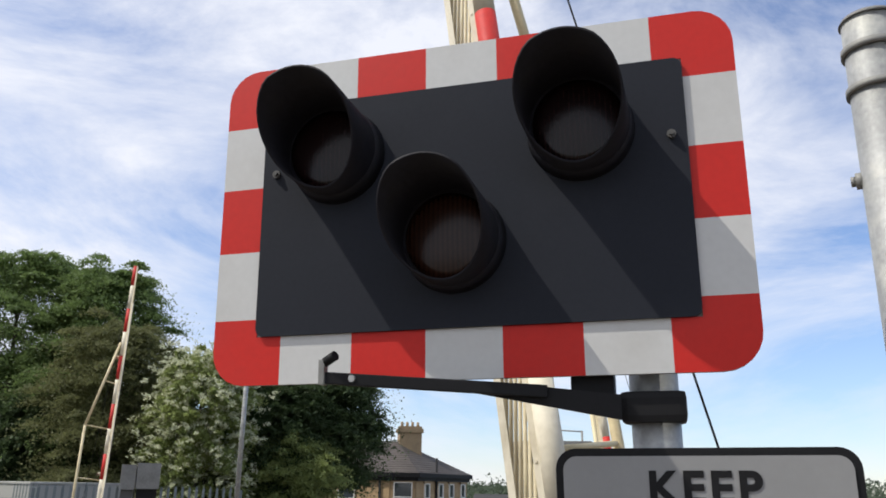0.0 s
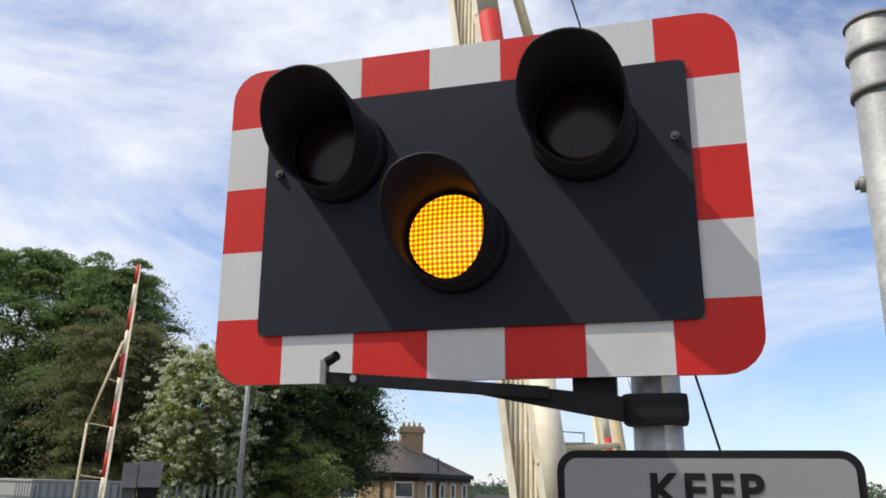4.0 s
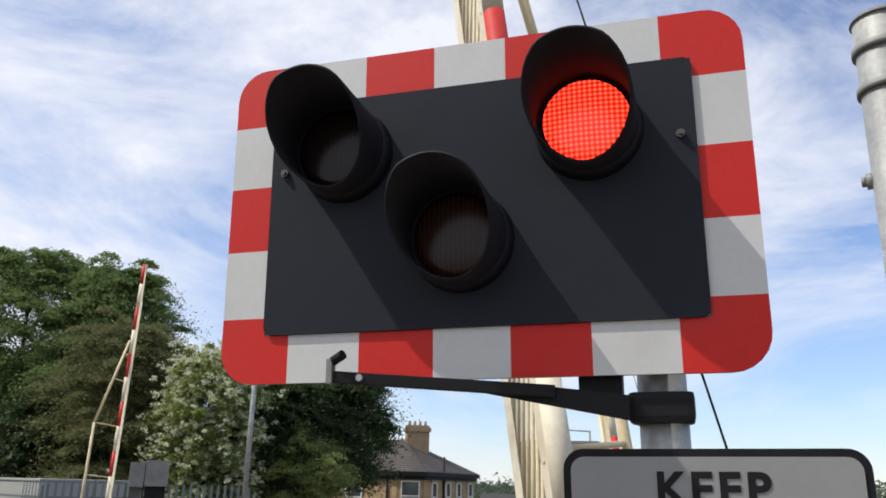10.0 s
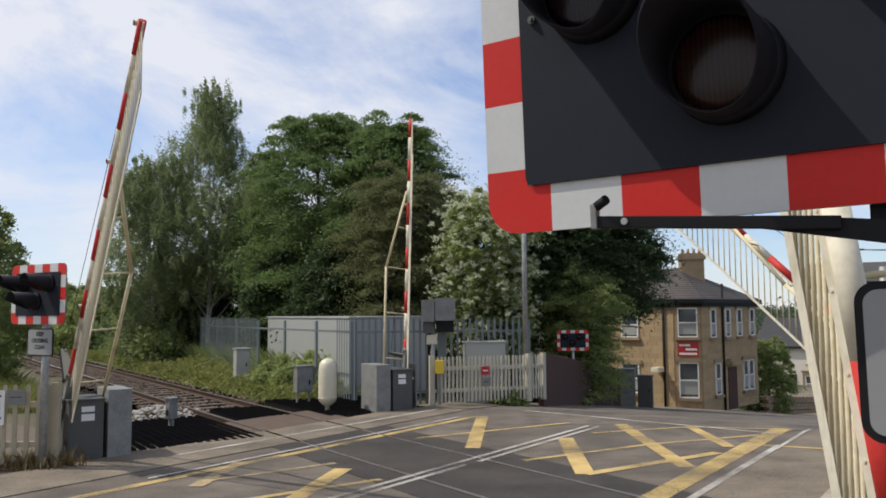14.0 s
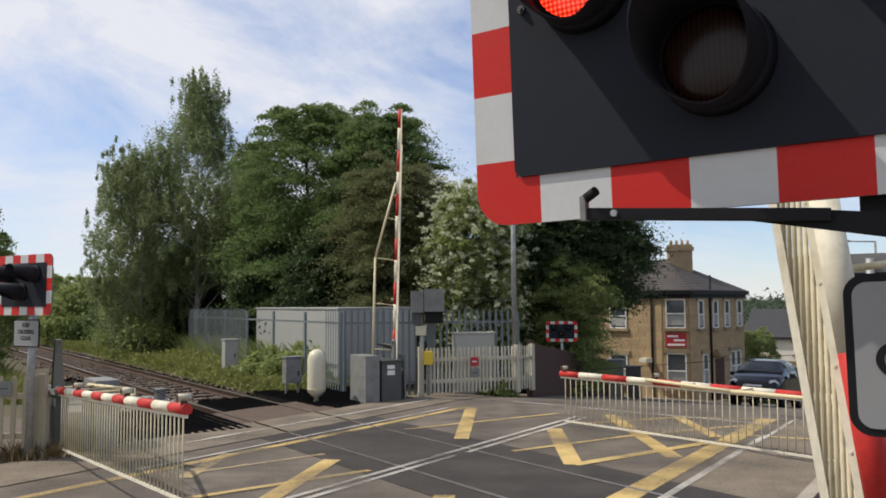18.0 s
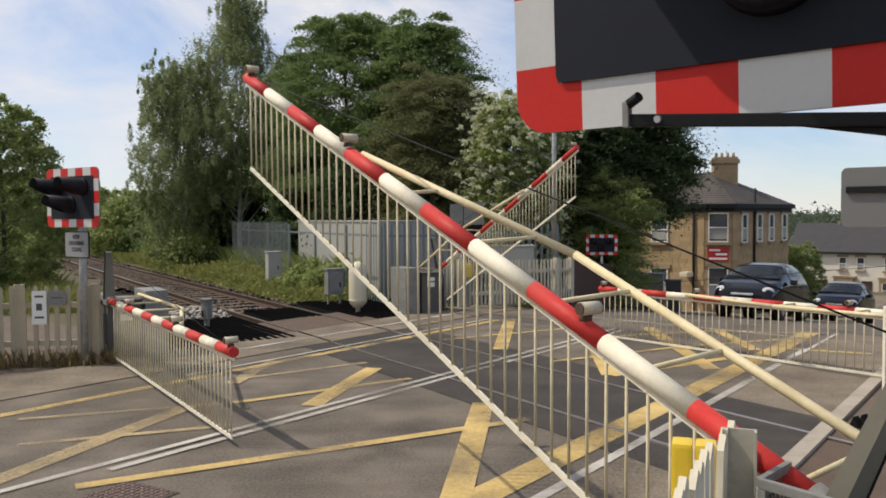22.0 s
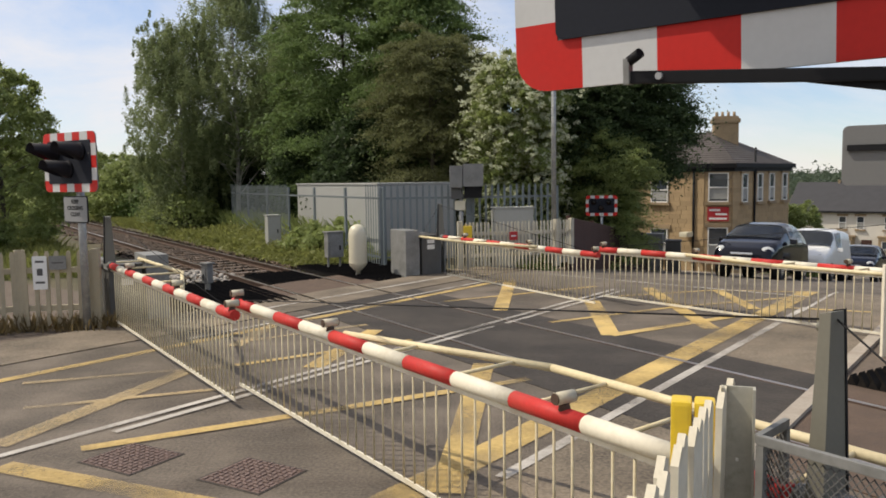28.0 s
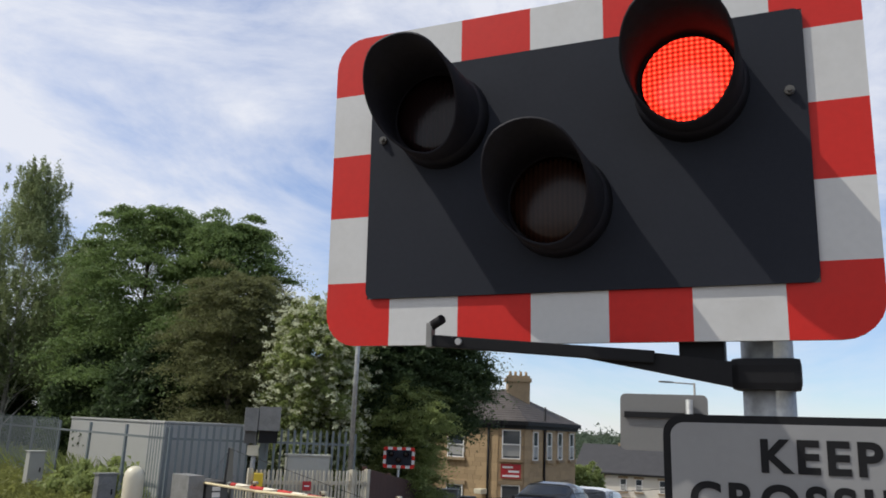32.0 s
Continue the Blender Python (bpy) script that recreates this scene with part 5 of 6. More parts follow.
def brown_fence():
    p, q = Vector((3.2, 19.7, 0)), Vector((8.0, 29.6, 0))
    e = thing("timber_fence", pose(p.x, p.y, 0), "dark brown close-boarded timber fence stepping downhill", "fence")
    d = q - p
    ang = math.degrees(math.atan2(d.y, d.x))
    n = 70
    bm = BM()
    box(bm, -d.length / n / 2 + 0.004, d.length / n / 2 - 0.004, -0.012, 0.012, -1.6, 0.0)
    first = None
    for i in range(n):
        f = (i + 0.5) / n
        c = d * f
        z = 1.12 - 1.25 * f
        m = pose(c.x, c.y, z, 0, 0, ang)
        if first is None:
            first = part("board", bm, BROWN_FENCE, e, m=m)
        else:
            same(first, e, m, "board")
    for i in range(6):
        c = d * i / 5
        bm = BM()
        box(bm, -0.05, 0.05, 0.013, 0.11, -1.7, 0.05)
        part("post", bm, BROWN_FENCE, e, m=pose(c.x, c.y, 1.12 - 0.25 * i, 0, 0, ang))


def sign_board(name, m, w, h, post, label, lines, material, ink):
    e = thing(name, m, label, "sign")
    bm = BM()
    prism(bm, rounded(-w / 2, w / 2, 0, h, 0.015), -0.006, 0.0)
    b = part("plate", bm, material, e)
    for z, l, k in lines:
        bm = BM()
        box(bm, -l / 2, l / 2, -0.0075, -0.0061, z - k / 2, z + k / 2)
        part("bar", bm, ink, b)
    if post:
        bm = BM()
        tube(bm, (0, 0.03, -post), (0, 0.03, h), 0.03, seg=12)
        part("post", bm, GALV, e)
    return e


# ---- buildings ----
def window(parent, w, h, m, bars=1, arched=False):
    bm = BM()
    box(bm, -w / 2 + 0.03, w / 2 - 0.03, -0.02, 0.0, 0.03, h - 0.03)
    g = part("window", bm, GLASS_DARK, parent, m=m)
    f = 0.055
    bm = BM()
    for x0, x1, z0, z1 in ((-w / 2, -w / 2 + f, 0, h), (w / 2 - f, w / 2, 0, h), (-w / 2, w / 2, 0, f), (-w / 2, w / 2, h - f, h), (-w / 2, w / 2, h / 2 - f / 2, h / 2 + f / 2)):
        box(bm, x0, x1, -0.07, 0.005, z0, z1)
    part("frame", bm, WHITE_FRAME, g)
    bm = BM()
    box(bm, -w / 2 - 0.12, w / 2 + 0.12, -0.16, 0.0, -0.14, 0)
    part("sill", bm, STONE_DARK, g)
    bm = BM()
    box(bm, -w / 2 - 0.15, w / 2 + 0.15, -0.1, 0.0, h, h + 0.2)
    part("lintel", bm, STONE_DARK, g)
    bm = BM()
    box(bm, -w / 2 + 0.06, w / 2 - 0.06, -0.015, -0.0205, h * 0.1, h * 0.5)
    part("blind", bm, BLIND, g)


def pub():
    """Corner public house: a chamfered corner, two walls of coursed sandstone, hipped slate roof."""
    A, B = Vector((13.15, 39.9, 0)), Vector((14.35, 39.45, 0))
    r = Vector((0.72, 0.69, 0)).normalized()
    l = Vector((-0.69, 0.72, 0)).normalized()
    z0, h = -3.0, 5.6
    e = thing("public_house", pose(A.x, A.y, z0), "two-storey sandstone corner public house with a slate roof", "house")
    o = Vector((A.x, A.y, 0))
    pl, pr = A + l * 9 - o, B + r * 6.6 - o
    back = pl + r * 6.6
    plan = [pl, A - o, B - o, pr, pr + l * 9.0, back]
    bm = BM()
    lo = [bm.verts.new((p.x, p.y, 0)) for p in plan]
    hi = [bm.verts.new((p.x, p.y, h)) for p in plan]
    bm.faces.new(lo[::-1]), bm.faces.new(hi)
    for i in range(len(plan)):
        bm.faces.new((lo[i], lo[(i + 1) % 6], hi[(i + 1) % 6], hi[i]))
    body = part("wall", bm, STONE_DARK, e)
    # coursed stones on the two walls and the chamfer
    rng = random.Random(9)
    meshes = {}
    for p, q in ((plan[0], plan[1]), (plan[1], plan[2]), (plan[2], plan[3])):
        d = q - p
        ang = math.degrees(math.atan2(d.y, d.x))
        rows = 25
        for j in range(rows):
            z, x = 0.04 + j * 0.222, 0.02
            while x < d.length - 0.15:
                w = rng.choice((0.3, 0.4, 0.52, 0.64))
                w = min(w, d.length - 0.02 - x)
                if w < 0.12:
                    break
                key = round(w, 2)
                m = pose(p.x + d.normalized().x * (x + w / 2), p.y + d.normalized().y * (x + w / 2), z, 0, 0, ang)
                if key not in meshes:
                    bm = BM()
                    box(bm, -w / 2 + 0.008, w / 2 - 0.008, -0.03, 0.02, 0.005, 0.217)
                    meshes[key] = part("stone", bm, STONE, body, m=m)
                else:
                    same(meshes[key], body, m, "stone")
                x += w
    # cornice and gutter
    for p, q in ((plan[0], plan[1]), (plan[1], plan[2]), (plan[2], plan[3])):
        d = q - p
        ang = math.degrees(math.atan2(d.y, d.x))
        bm = BM()
        box(bm, -0.2, d.length + 0.2, -0.28, 0.05, h - 0.12, h + 0.1)
        box(bm, -0.1, d.length + 0.1, -0.14, 0.05, h - 0.3, h - 0.12)
        part("gutter", bm, BLACK_PAINT, e, "black gutter and cornice", m=pose(p.x, p.y, 0, 0, 0, ang))
    # roof
    bm = BM()
    zr = h + 0.1
    out = [(p.x * 1.0, p.y * 1.0) for p in plan]
    c = sum((Vector(p) for p in [(x, y, 0) for x, y in out]), Vector()) / 6
    rim = [bm.verts.new((c.x + (x - c.x) * 1.045, c.y + (y - c.y) * 1.045, zr)) for x, y in out]
    k1 = r * 3.7 + l * 1.6
    k2 = r * 3.7 + l * 7.0
    t1, t2 = bm.verts.new((k1.x, k1.y, zr + 1.75)), bm.verts.new((k2.x, k2.y, zr + 1.75))
    for f in ((rim[1], rim[2], t1), (rim[2], rim[3], t1), (rim[3], rim[4], t2, t1), (rim[4], rim[5], t2), (rim[5], rim[0], t2), (rim[0], rim[1], t1, t2)):
        bm.faces.new(f)
    bm.faces.new(rim[::-1])
    roof = part("roof", bm, SLATE, e, "weathered slate hipped roof")
    for j in range(14):
        f = (j + 0.5) / 14.5
        for a, b, t0, t1_ in ((rim_pos(c, out, 1), rim_pos(c, out, 2), k1, k1), (rim_pos(c, out, 2), rim_pos(c, out, 3), k1, k1), (rim_pos(c, out, 0), rim_pos(c, out, 1), k2, k1)):
            p = Vector((a[0], a[1], zr)).lerp(Vector((t0.x, t0.y, zr + 1.75)), f)
            q = Vector((b[0], b[1], zr)).lerp(Vector((t1_.x, t1_.y, zr + 1.75)), f)
            if (q - p).length > 0.2:
                bm = BM()
                tube(bm, p, q, 0.022, seg=4)
                part("slate_course", bm, SLATE, roof)
    # chimney
    ch = r * 4.0 + l * 1.0
    bm = BM()
    box(bm, -0.62, 0.62, -0.4, 0.4, zr + 0.9, zr + 2.55)
    box(bm, -0.7, 0.7, -0.48, 0.48, zr + 2.2, zr + 2.42)
    for k in range(4):
        tube(bm, (-0.45 + 0.3 * k, 0, zr + 2.5), (-0.45 + 0.3 * k, 0, zr + 2.8), 0.09, 0.07, seg=8)
    chim = part("chimney", bm, STONE_DARK, roof, m=pose(ch.x, ch.y, 0, 0, 0, -10))
    # openings
    dirs = {}
    for name, p, q in (("l", plan[0], plan[1]), ("c", plan[1], plan[2]), ("r", plan[2], plan[3])):
        d = q - p
        dirs[name] = (p, d.normalized(), math.degrees(math.atan2(d.y, d.x)), d.length)

    def put(side, x, z, w, hh):
        p, d, ang, _ = dirs[side]
        c = p + d * x
        n = Vector((d.y, -d.x, 0)) * 0.035
        window(e, w, hh, pose(c.x + n.x, c.y + n.y, z, 0, 0, ang))
    put("c", 0.64, 3.8, 0.95, 1.45)
    put("c", 0.64, 0.8, 0.95, 1.75)
    for x in (1.2, 2.9, 4.3, 5.9):
        put("r", x, 3.75, 0.6, 1.45)
    for x in (1.6, 4.9, 5.6):
        put("r", x, 0.85, 0.62, 1.6)
    for x in (6.5, 4.2, 2.0):
        put("l", x, 3.75, 1.0, 1.3)
        put("l", x, 0.9, 1.0, 1.5)
    p, d, ang, _ = dirs["r"]
    c = p + d * 3.3
    bm = BM()
    box(bm, -0.5, 0.5, -0.03, 0.0, 0, 2.15)
    part("door", bm, BROWN_FENCE, e, "dark panelled door", m=pose(c.x + d.y * 0.04, c.y - d.x * 0.04, 0, 0, 0, ang))
    bm = BM()
    box(bm, -0.8, 0.8, -0.35, 0.0, 2.3, 2.5)
    box(bm, -0.65, 0.65, -0.2, 0.0, 2.5, 2.62)
    part("door_hood", bm, STONE_DARK, e, m=pose(c.x + d.y * 0.04, c.y - d.x * 0.04, 0, 0, 0, ang))
    for side, x in (("r", 2.25), ("l", 8.45)):
        p, d, ang, _ = dirs[side]
        c = p + d * x
        bm = BM()
        tube(bm, (c.x + d.y * 0.1, c.y - d.x * 0.1, 0), (c.x + d.y * 0.1, c.y - d.x * 0.1, h + (0.9 if side == "r" else 0)), 0.06, seg=8)
        part("downpipe", bm, BLACK_PAINT, e, "black cast iron pipe")
    # red name board on the chamfer; its lettering stays plain bars
    p, d, ang, _ = dirs["c"]
    c = p + d * 0.64
    bm = BM()
    box(bm, -0.5, 0.5, -0.11, -0.05, 2.86, 3.56)
    s = part("name_board", bm, SIGN_RED, e, "red painted name board", m=pose(c.x, c.y, 0, 0, 0, ang))
    for z, x0, x1 in ((3.4, -0.42, 0.1), (3.2, -0.12, 0.42), (2.98, -0.42, 0.42)):
        bm = BM()
        box(bm, x0, x1, -0.117, -0.1105, z - 0.05, z + 0.05)
        part("bar", bm, WHITE_FRAME, s)
    # round lamp sign on the left wall
    p, d, ang, _ = dirs["l"]
    c = p + d * 8.25
    bm = BM()
    box(bm, -0.22, 0.22, -0.75, -0.1, 2.05, 2.3, 0.06)
    part("wall_lamp", bm, PLASTIC_WHITE, e, "white wall lamp", m=pose(c.x, c.y, 0, 0, 0, ang))


def rim_pos(c, out, i):
    x, y = out[i]
    return (c.x + (x - c.x) * 1.045, c.y + (y - c.y) * 1.045)


def terrace_house(x, y, z, turn, w, label):
    e = thing("terraced_house", pose(x, y, z, 0, 0, turn), label, "house", "terraced houses")
    h, d = 4.7, 7.5
    bm = BM()
    box(bm, -w / 2, w / 2, 0, d, 0, h)
    part("wall", bm, RENDER, e)
    bm = BM()
    for s in (-1, 1):
        vs = [(s * w / 2, 0, h), (s * w / 2, d, h), (s * w / 2, d / 2, h + 2.3)]
        bm.faces.new([bm.verts.new(v) for v in vs])
    part("gable", bm, RENDER, e)
    bm = BM()
    prism_yz = [(-0.3, h - 0.12), (d / 2, h + 2.42), (d + 0.3, h - 0.12), (d + 0.3, h - 0.02), (d / 2, h + 2.56), (-0.3, h - 0.02)]
    lo = [bm.verts.new((-w / 2 - 0.05, a, b)) for a, b in prism_yz]
    hi = [bm.verts.new((w / 2 + 0.05, a, b)) for a, b in prism_yz]
    n = len(lo)
    for i in range(n):
        bm.faces.new((lo[i], lo[(i + 1) % n], hi[(i + 1) % n], hi[i]))
    part("roof", bm, SLATE_DARK, e, "dark slate roof")
    for i in range(6):
        xx = -w / 2 + w * (i // 2 + (0.3, 0.7)[i % 2]) / 3
        window(e, 0.62, 1.15, pose(xx, -0.005, 3.05))
    for i in range(3):
        xx = -w / 2 + w * (i + 0.36) / 3
        bm = BM()
        box(bm, xx - 0.85, xx + 0.85, -0.6, -0.01, 0, 2.35)
        box(bm, xx - 0.95, xx + 0.95, -0.7, -0.01, 2.35, 2.5)
        part("bay", bm, STONE_DARK, e, "dark stone bay")
        window(e, 1.2, 1.4, pose(xx, -0.61, 0.65))
        bm = BM()
        box(bm, xx + 1.35, xx + 2.2, -0.05, -0.004, 0, 2.1)
        part("door", bm, BROWN_FENCE, e, "dark front door")
        if i:
            bm = BM()
            box(bm, -w / 2 + w * i / 3 - 0.1, -w / 2 + w * i / 3 + 0.1, d / 2 - 0.2, d / 2 + 0.2, h + 2.4, h + 2.75)
            part("ridge_stack", bm, STONE_DARK, e)
    bm = BM()
    box(bm, -w / 2, w / 2, -0.42, -0.3, h - 0.2, h - 0.08)
    tube(bm, (w / 2 - 0.1, -0.1, 0), (w / 2 - 0.1, -0.1, h - 0.1), 0.05, seg=8)
    part("gutter", bm, BLACK_PAINT, e)


# ---- vehicles ----
def car(m, paint, label, van=False):
    """Body lofted from cross sections; it faces along -y."""
    e = thing("van" if van else "car", m, label, "van" if van else "car", "queueing vehicles")
    # stations: y, sill z, waist z, roof z, half width at the waist, half width of the roof
    if van:
        st = [(-2.1, 0.4, 0.6, 0.66, 0.6, 0.5), (-2.04, 0.3, 0.74, 0.82, 0.78, 0.66), (-1.6, 0.25, 0.93, 1.02, 0.85, 0.74), (-1.25, 0.24, 1.0, 1.12, 0.86, 0.74), (-0.5, 0.24, 1.05, 1.74, 0.87, 0.68), (0.2, 0.24, 1.05, 1.84, 0.87, 0.73), (1.9, 0.26, 1.05, 1.84, 0.87, 0.74), (2.1, 0.36, 1.05, 1.78, 0.84, 0.72)]
    else:
        st = [(-2.1, 0.42, 0.56, 0.62, 0.6, 0.5), (-2.03, 0.28, 0.72, 0.8, 0.77, 0.66), (-1.65, 0.24, 0.9, 0.99, 0.84, 0.74), (-1.3, 0.22, 0.99, 1.09, 0.87, 0.75), (-0.45, 0.2, 1.03, 1.55, 0.88, 0.64), (0.1, 0.2, 1.04, 1.65, 0.88, 0.65), (0.9, 0.22, 1.05, 1.64, 0.88, 0.64), (1.75, 0.26, 1.05, 1.5, 0.85, 0.6), (2.1, 0.4, 1.0, 1.1, 0.76, 0.58)]
    ys = [s[0] for s in st]

    def section(y):
        s, w, r, hw, hr = (float(np.interp(y, ys, [q[k] for q in st])) for k in range(1, 6))
        half = [(hw * 0.86, s), (hw * 0.97, s + 0.1), (hw, (s + w) / 2), (hw * 0.99, w - 0.1), (hw * 0.965, w), (hr + (hw * 0.965 - hr) * 0.5, w + (r - w) * 0.5), (hr, w + (r - w) * 0.86), (hr * 0.86, w + (r - w) * 0.96), (hr * 0.5, r)]
        return [(-x, z) for x, z in half] + [(x, z) for x, z in half[::-1]]
    bm = BM()
    stops = sorted(set([round(y, 3) for y in np.linspace(ys[0], ys[-1], 44)] + ys))
    rings = [[bm.verts.new((x, y, z)) for x, z in section(y)] for y in stops]
    for p, q in zip(rings, rings[1:]):
        for i in range(18):
            bm.faces.new((p[i], p[(i + 1) % 18], q[(i + 1) % 18], q[i])).smooth = True
    bm.faces.new(rings[0][::-1]), bm.faces.new(rings[-1])
    bmesh.ops.smooth_vert(bm, verts=bm.verts[:], factor=0.35, use_axis_x=False, use_axis_y=True, use_axis_z=True)
    part("body", bm, paint, e)

    def patch(name, y0, y1, cols, push, material=CAR_GLASS):
        """A pane that follows the body, standing a little proud of it."""
        bm = BM()
        grid = []
        for k in range(7):
            sec = section(y0 + (y1 - y0) * k / 6)
            row = []
            for c in cols:
                i = int(c)
                f = c - i
                (xa, za), (xb, zb) = sec[i], sec[min(i + 1, 17)]
                row.append(bm.verts.new((xa + (xb - xa) * f + push[0], y0 + (y1 - y0) * k / 6 + push[1], za + (zb - za) * f + push[2])))
            grid.append(row)
        for p, q in zip(grid, grid[1:]):
            for i in range(len(cols) - 1):
                bm.faces.new((p[i], p[i + 1], q[i + 1], q[i])).smooth = True
        bmesh.ops.solidify(bm, geom=bm.faces[:], thickness=0.01)
        part(name, bm, material, e)
    f0, f1 = st[3][0], st[4][0]
    patch("windscreen", f0 + 0.06, f1 - 0.05, (5.3, 6, 7, 8, 9, 10, 11, 11.7), (0, -0.02, 0.022))
    for s in (-1, 1):
        cols = (4.15, 5, 5.9) if s < 0 else (12.85, 12, 11.1)
        for y0, y1 in (((-0.42, 0.35),) if van else ((-0.38, 0.3), (0.38, 1.05), (1.12, 1.55))):
            patch("side_window", y0, y1, cols, (s * 0.012, 0, 0.004))
    for s in (-1, 1):
        bm = BM()
        bmesh.ops.create_uvsphere(bm, u_segments=14, v_segments=8, radius=1, matrix=Matrix.Translation((s * 0.64, -1.93, 0.77)) @ Matrix.Rotation(s * 0.6, 4, "Z") @ Matrix.Rotation(-0.6, 4, "X") @ Matrix.Diagonal((0.17, 0.075, 0.115, 1)))
        part("headlight", bm, LAMP_GLASS, e, "clear headlamp", smooth=True)
        bm = BM()
        box(bm, s * 0.98 - 0.09, s * 0.98 + 0.09, -0.72, -0.6, 1.0, 1.14, 0.03)
        part("door_mirror", bm, paint, e)
    bm = BM()
    box(bm, -0.55, 0.55, -2.12, -2.0, 0.36, 0.52, 0.02)
    part("grille", bm, BLACK_PAINT, e)
    bm = BM()
    box(bm, -0.3, 0.3, -2.115, -2.05, 0.62, 0.69, 0.02)
    part("grille_bar", bm, CHROME, e)
    bm = BM()
    box(bm, -0.26, 0.26, -2.135, -2.121, 0.4, 0.5)
    part("number_plate", bm, WHITE_FRAME, e, "blank number plate")
    for s in (-1, 1):
        for y in (-1.28, 1.25):
            bm = BM()
            tube(bm, (s * 0.68, y, 0.3), (s * 0.87, y, 0.3), 0.3, seg=24)
            wh = part("wheel", bm, TYRE, e)
            bm = BM()
            tube(bm, (s * 0.6, y, 0.33), (s * 0.835, y, 0.33), 0.35, seg=24)
            part("wheel_arch", bm, BLACK_PAINT, e)
            bm = BM()
            tube(bm, (s * 0.871, y, 0.3), (s * 0.885, y, 0.3), 0.19, 0.17, seg=18)
            part("rim", bm, CHROME, wh)
    return e


# ---- trackside equipment ----
def bollard_cover(x, y):
    e = thing("white_sensor_post", pose(x, y, 0), "cream domed plastic sensor post on a short stem", "sensor post")
    bm = BM()
    prof = [(0.05, 0.0), (0.05, 0.1), (0.1, 0.12), (0.19, 0.22), (0.2, 0.3), (0.2, 0.9), (0.185, 1.0), (0.14, 1.08), (0.07, 1.125), (0.0, 1.135)]
    seg = 28
    rings = [[bm.verts.new((r * math.cos(2 * math.pi * i / seg), r * math.sin(2 * math.pi * i / seg), z)) for i in range(seg)] for r, z in prof[:-1]]
    top = bm.verts.new((0, 0, prof[-1][1]))
    for p, q in zip(rings, rings[1:]):
        for i in range(seg):
            bm.faces.new((p[i], p[(i + 1) % seg], q[(i + 1) % seg], q[i])).smooth = True
    for i in range(seg):
        bm.faces.new((rings[-1][i], rings[-1][(i + 1) % seg], top)).smooth = True
    bm.faces.new(rings[0][::-1])
    part("cover", bm, PLASTIC_WHITE, e)
    bm = BM()
    tube(bm, (0, 0, 0.27), (0, 0, 0.285), 0.207, seg=28)
    part("seam_ring", bm, PLASTIC_WHITE, e)
    bm = BM()
    tube(bm, (0, 0, -0.2), (0, 0, 0.02), 0.06, seg=12)
    part("stem", bm, GALV_DULL, e)


def cabinet_thing(name, x, y, w, d, h, turn, material, label, z=0.0, lid=0.03, legs=False):
    e = thing(name, pose(x, y, z, 0, 0, turn), label, "cabinet", "trackside cabinets")
    z0 = 0.25 if legs else -0.15
    bm = BM()
    box(bm, -w / 2, w / 2, -d / 2, d / 2, z0, h, 0.015)
    b = part("body", bm, material, e)
    bm = BM()
    box(bm, -w / 2 - 0.03, w / 2 + 0.03, -d / 2 - 0.03, d / 2 + 0.03, h, h + lid, 0.008)
    part("lid", bm, material, e)
    bm = BM()
    box(bm, -w / 2 + 0.05, w / 2 - 0.05, -d / 2 - 0.012, -d / 2 - 0.001, z0 + 0.06, h - 0.06, 0.004)
    door = part("door", bm, material, b)
    bm = BM()
    box(bm, w / 2 - 0.12, w / 2 - 0.09, -d / 2 - 0.03, -d / 2 - 0.012, h * 0.5, h * 0.5 + 0.12, 0.004)
    part("handle", bm, BLACK_PAINT, door)
    if legs:
        for sx in (-1, 1):
            bm = BM()
            box(bm, sx * (w / 2 - 0.05) - 0.02, sx * (w / 2 - 0.05) + 0.02, -0.02, 0.02, -0.2, 0.26)
            part("leg", bm, GALV_DULL, e)
    return e


def camera_mast(x, y):
    e = thing("floodlight_post", pose(x, y, 0), "grey post with two boxy floodlight housings", "floodlight post")
    bm = BM()
    tube(bm, (0, 0, -0.2), (0, 0, 2.4), 0.055, seg=14)
    part("post", bm, GALV, e)
    for sx, w, z0, z1 in ((-0.12, 0.3, 1.6, 2.42), (0.29, 0.48, 1.62, 2.46)):
        bm = BM()
        prism(bm, [(sx - w / 2, z0 + 0.3), (sx + w / 2, z0 + 0.3), (sx + w / 2, z1), (sx - w / 2, z1)], -0.3, 0.12)
        h = part("housing", bm, GALV_DULL, e, "grey sheet-metal housing")
        bm = BM()
        prism(bm, [(sx - w / 2 + 0.03, z0 + 0.02), (sx + w / 2 - 0.03, z0 + 0.02), (sx + w / 2 - 0.03, z0 + 0.3), (sx - w / 2 + 0.03, z0 + 0.3)], -0.18, 0.08)
        part("lamp_body", bm, BLACK_PAINT if sx > 0 else CABINET, h)
    bm = BM()
    box(bm, -0.15, 0.1, -0.12, 0.1, 1.35, 1.58, 0.01)
    part("junction_box", bm, PLASTIC_WHITE, e)


def street_lamp(x, y, label):
    e = thing("street_lamp", pose(x, y, ground_z(x, y)), label, "street lamp")
    bm = BM()
    tube(bm, (0, 0, -0.2), (0, 0, 1.2), 0.085, seg=14)
    tube(bm, (0, 0, 1.2), (0, 0, 6.2), 0.062, 0.05, seg=14)
    tube(bm, (0, 0, 6.2), (0.1, -0.6, 6.35), 0.035, seg=8)
    part("column", bm, GALV, e)
    bm = BM()
    box(bm, 0.0, 0.22, -1.05, -0.55, 6.3, 6.42, 0.03)
    part("lantern", bm, GALV_DULL, e)


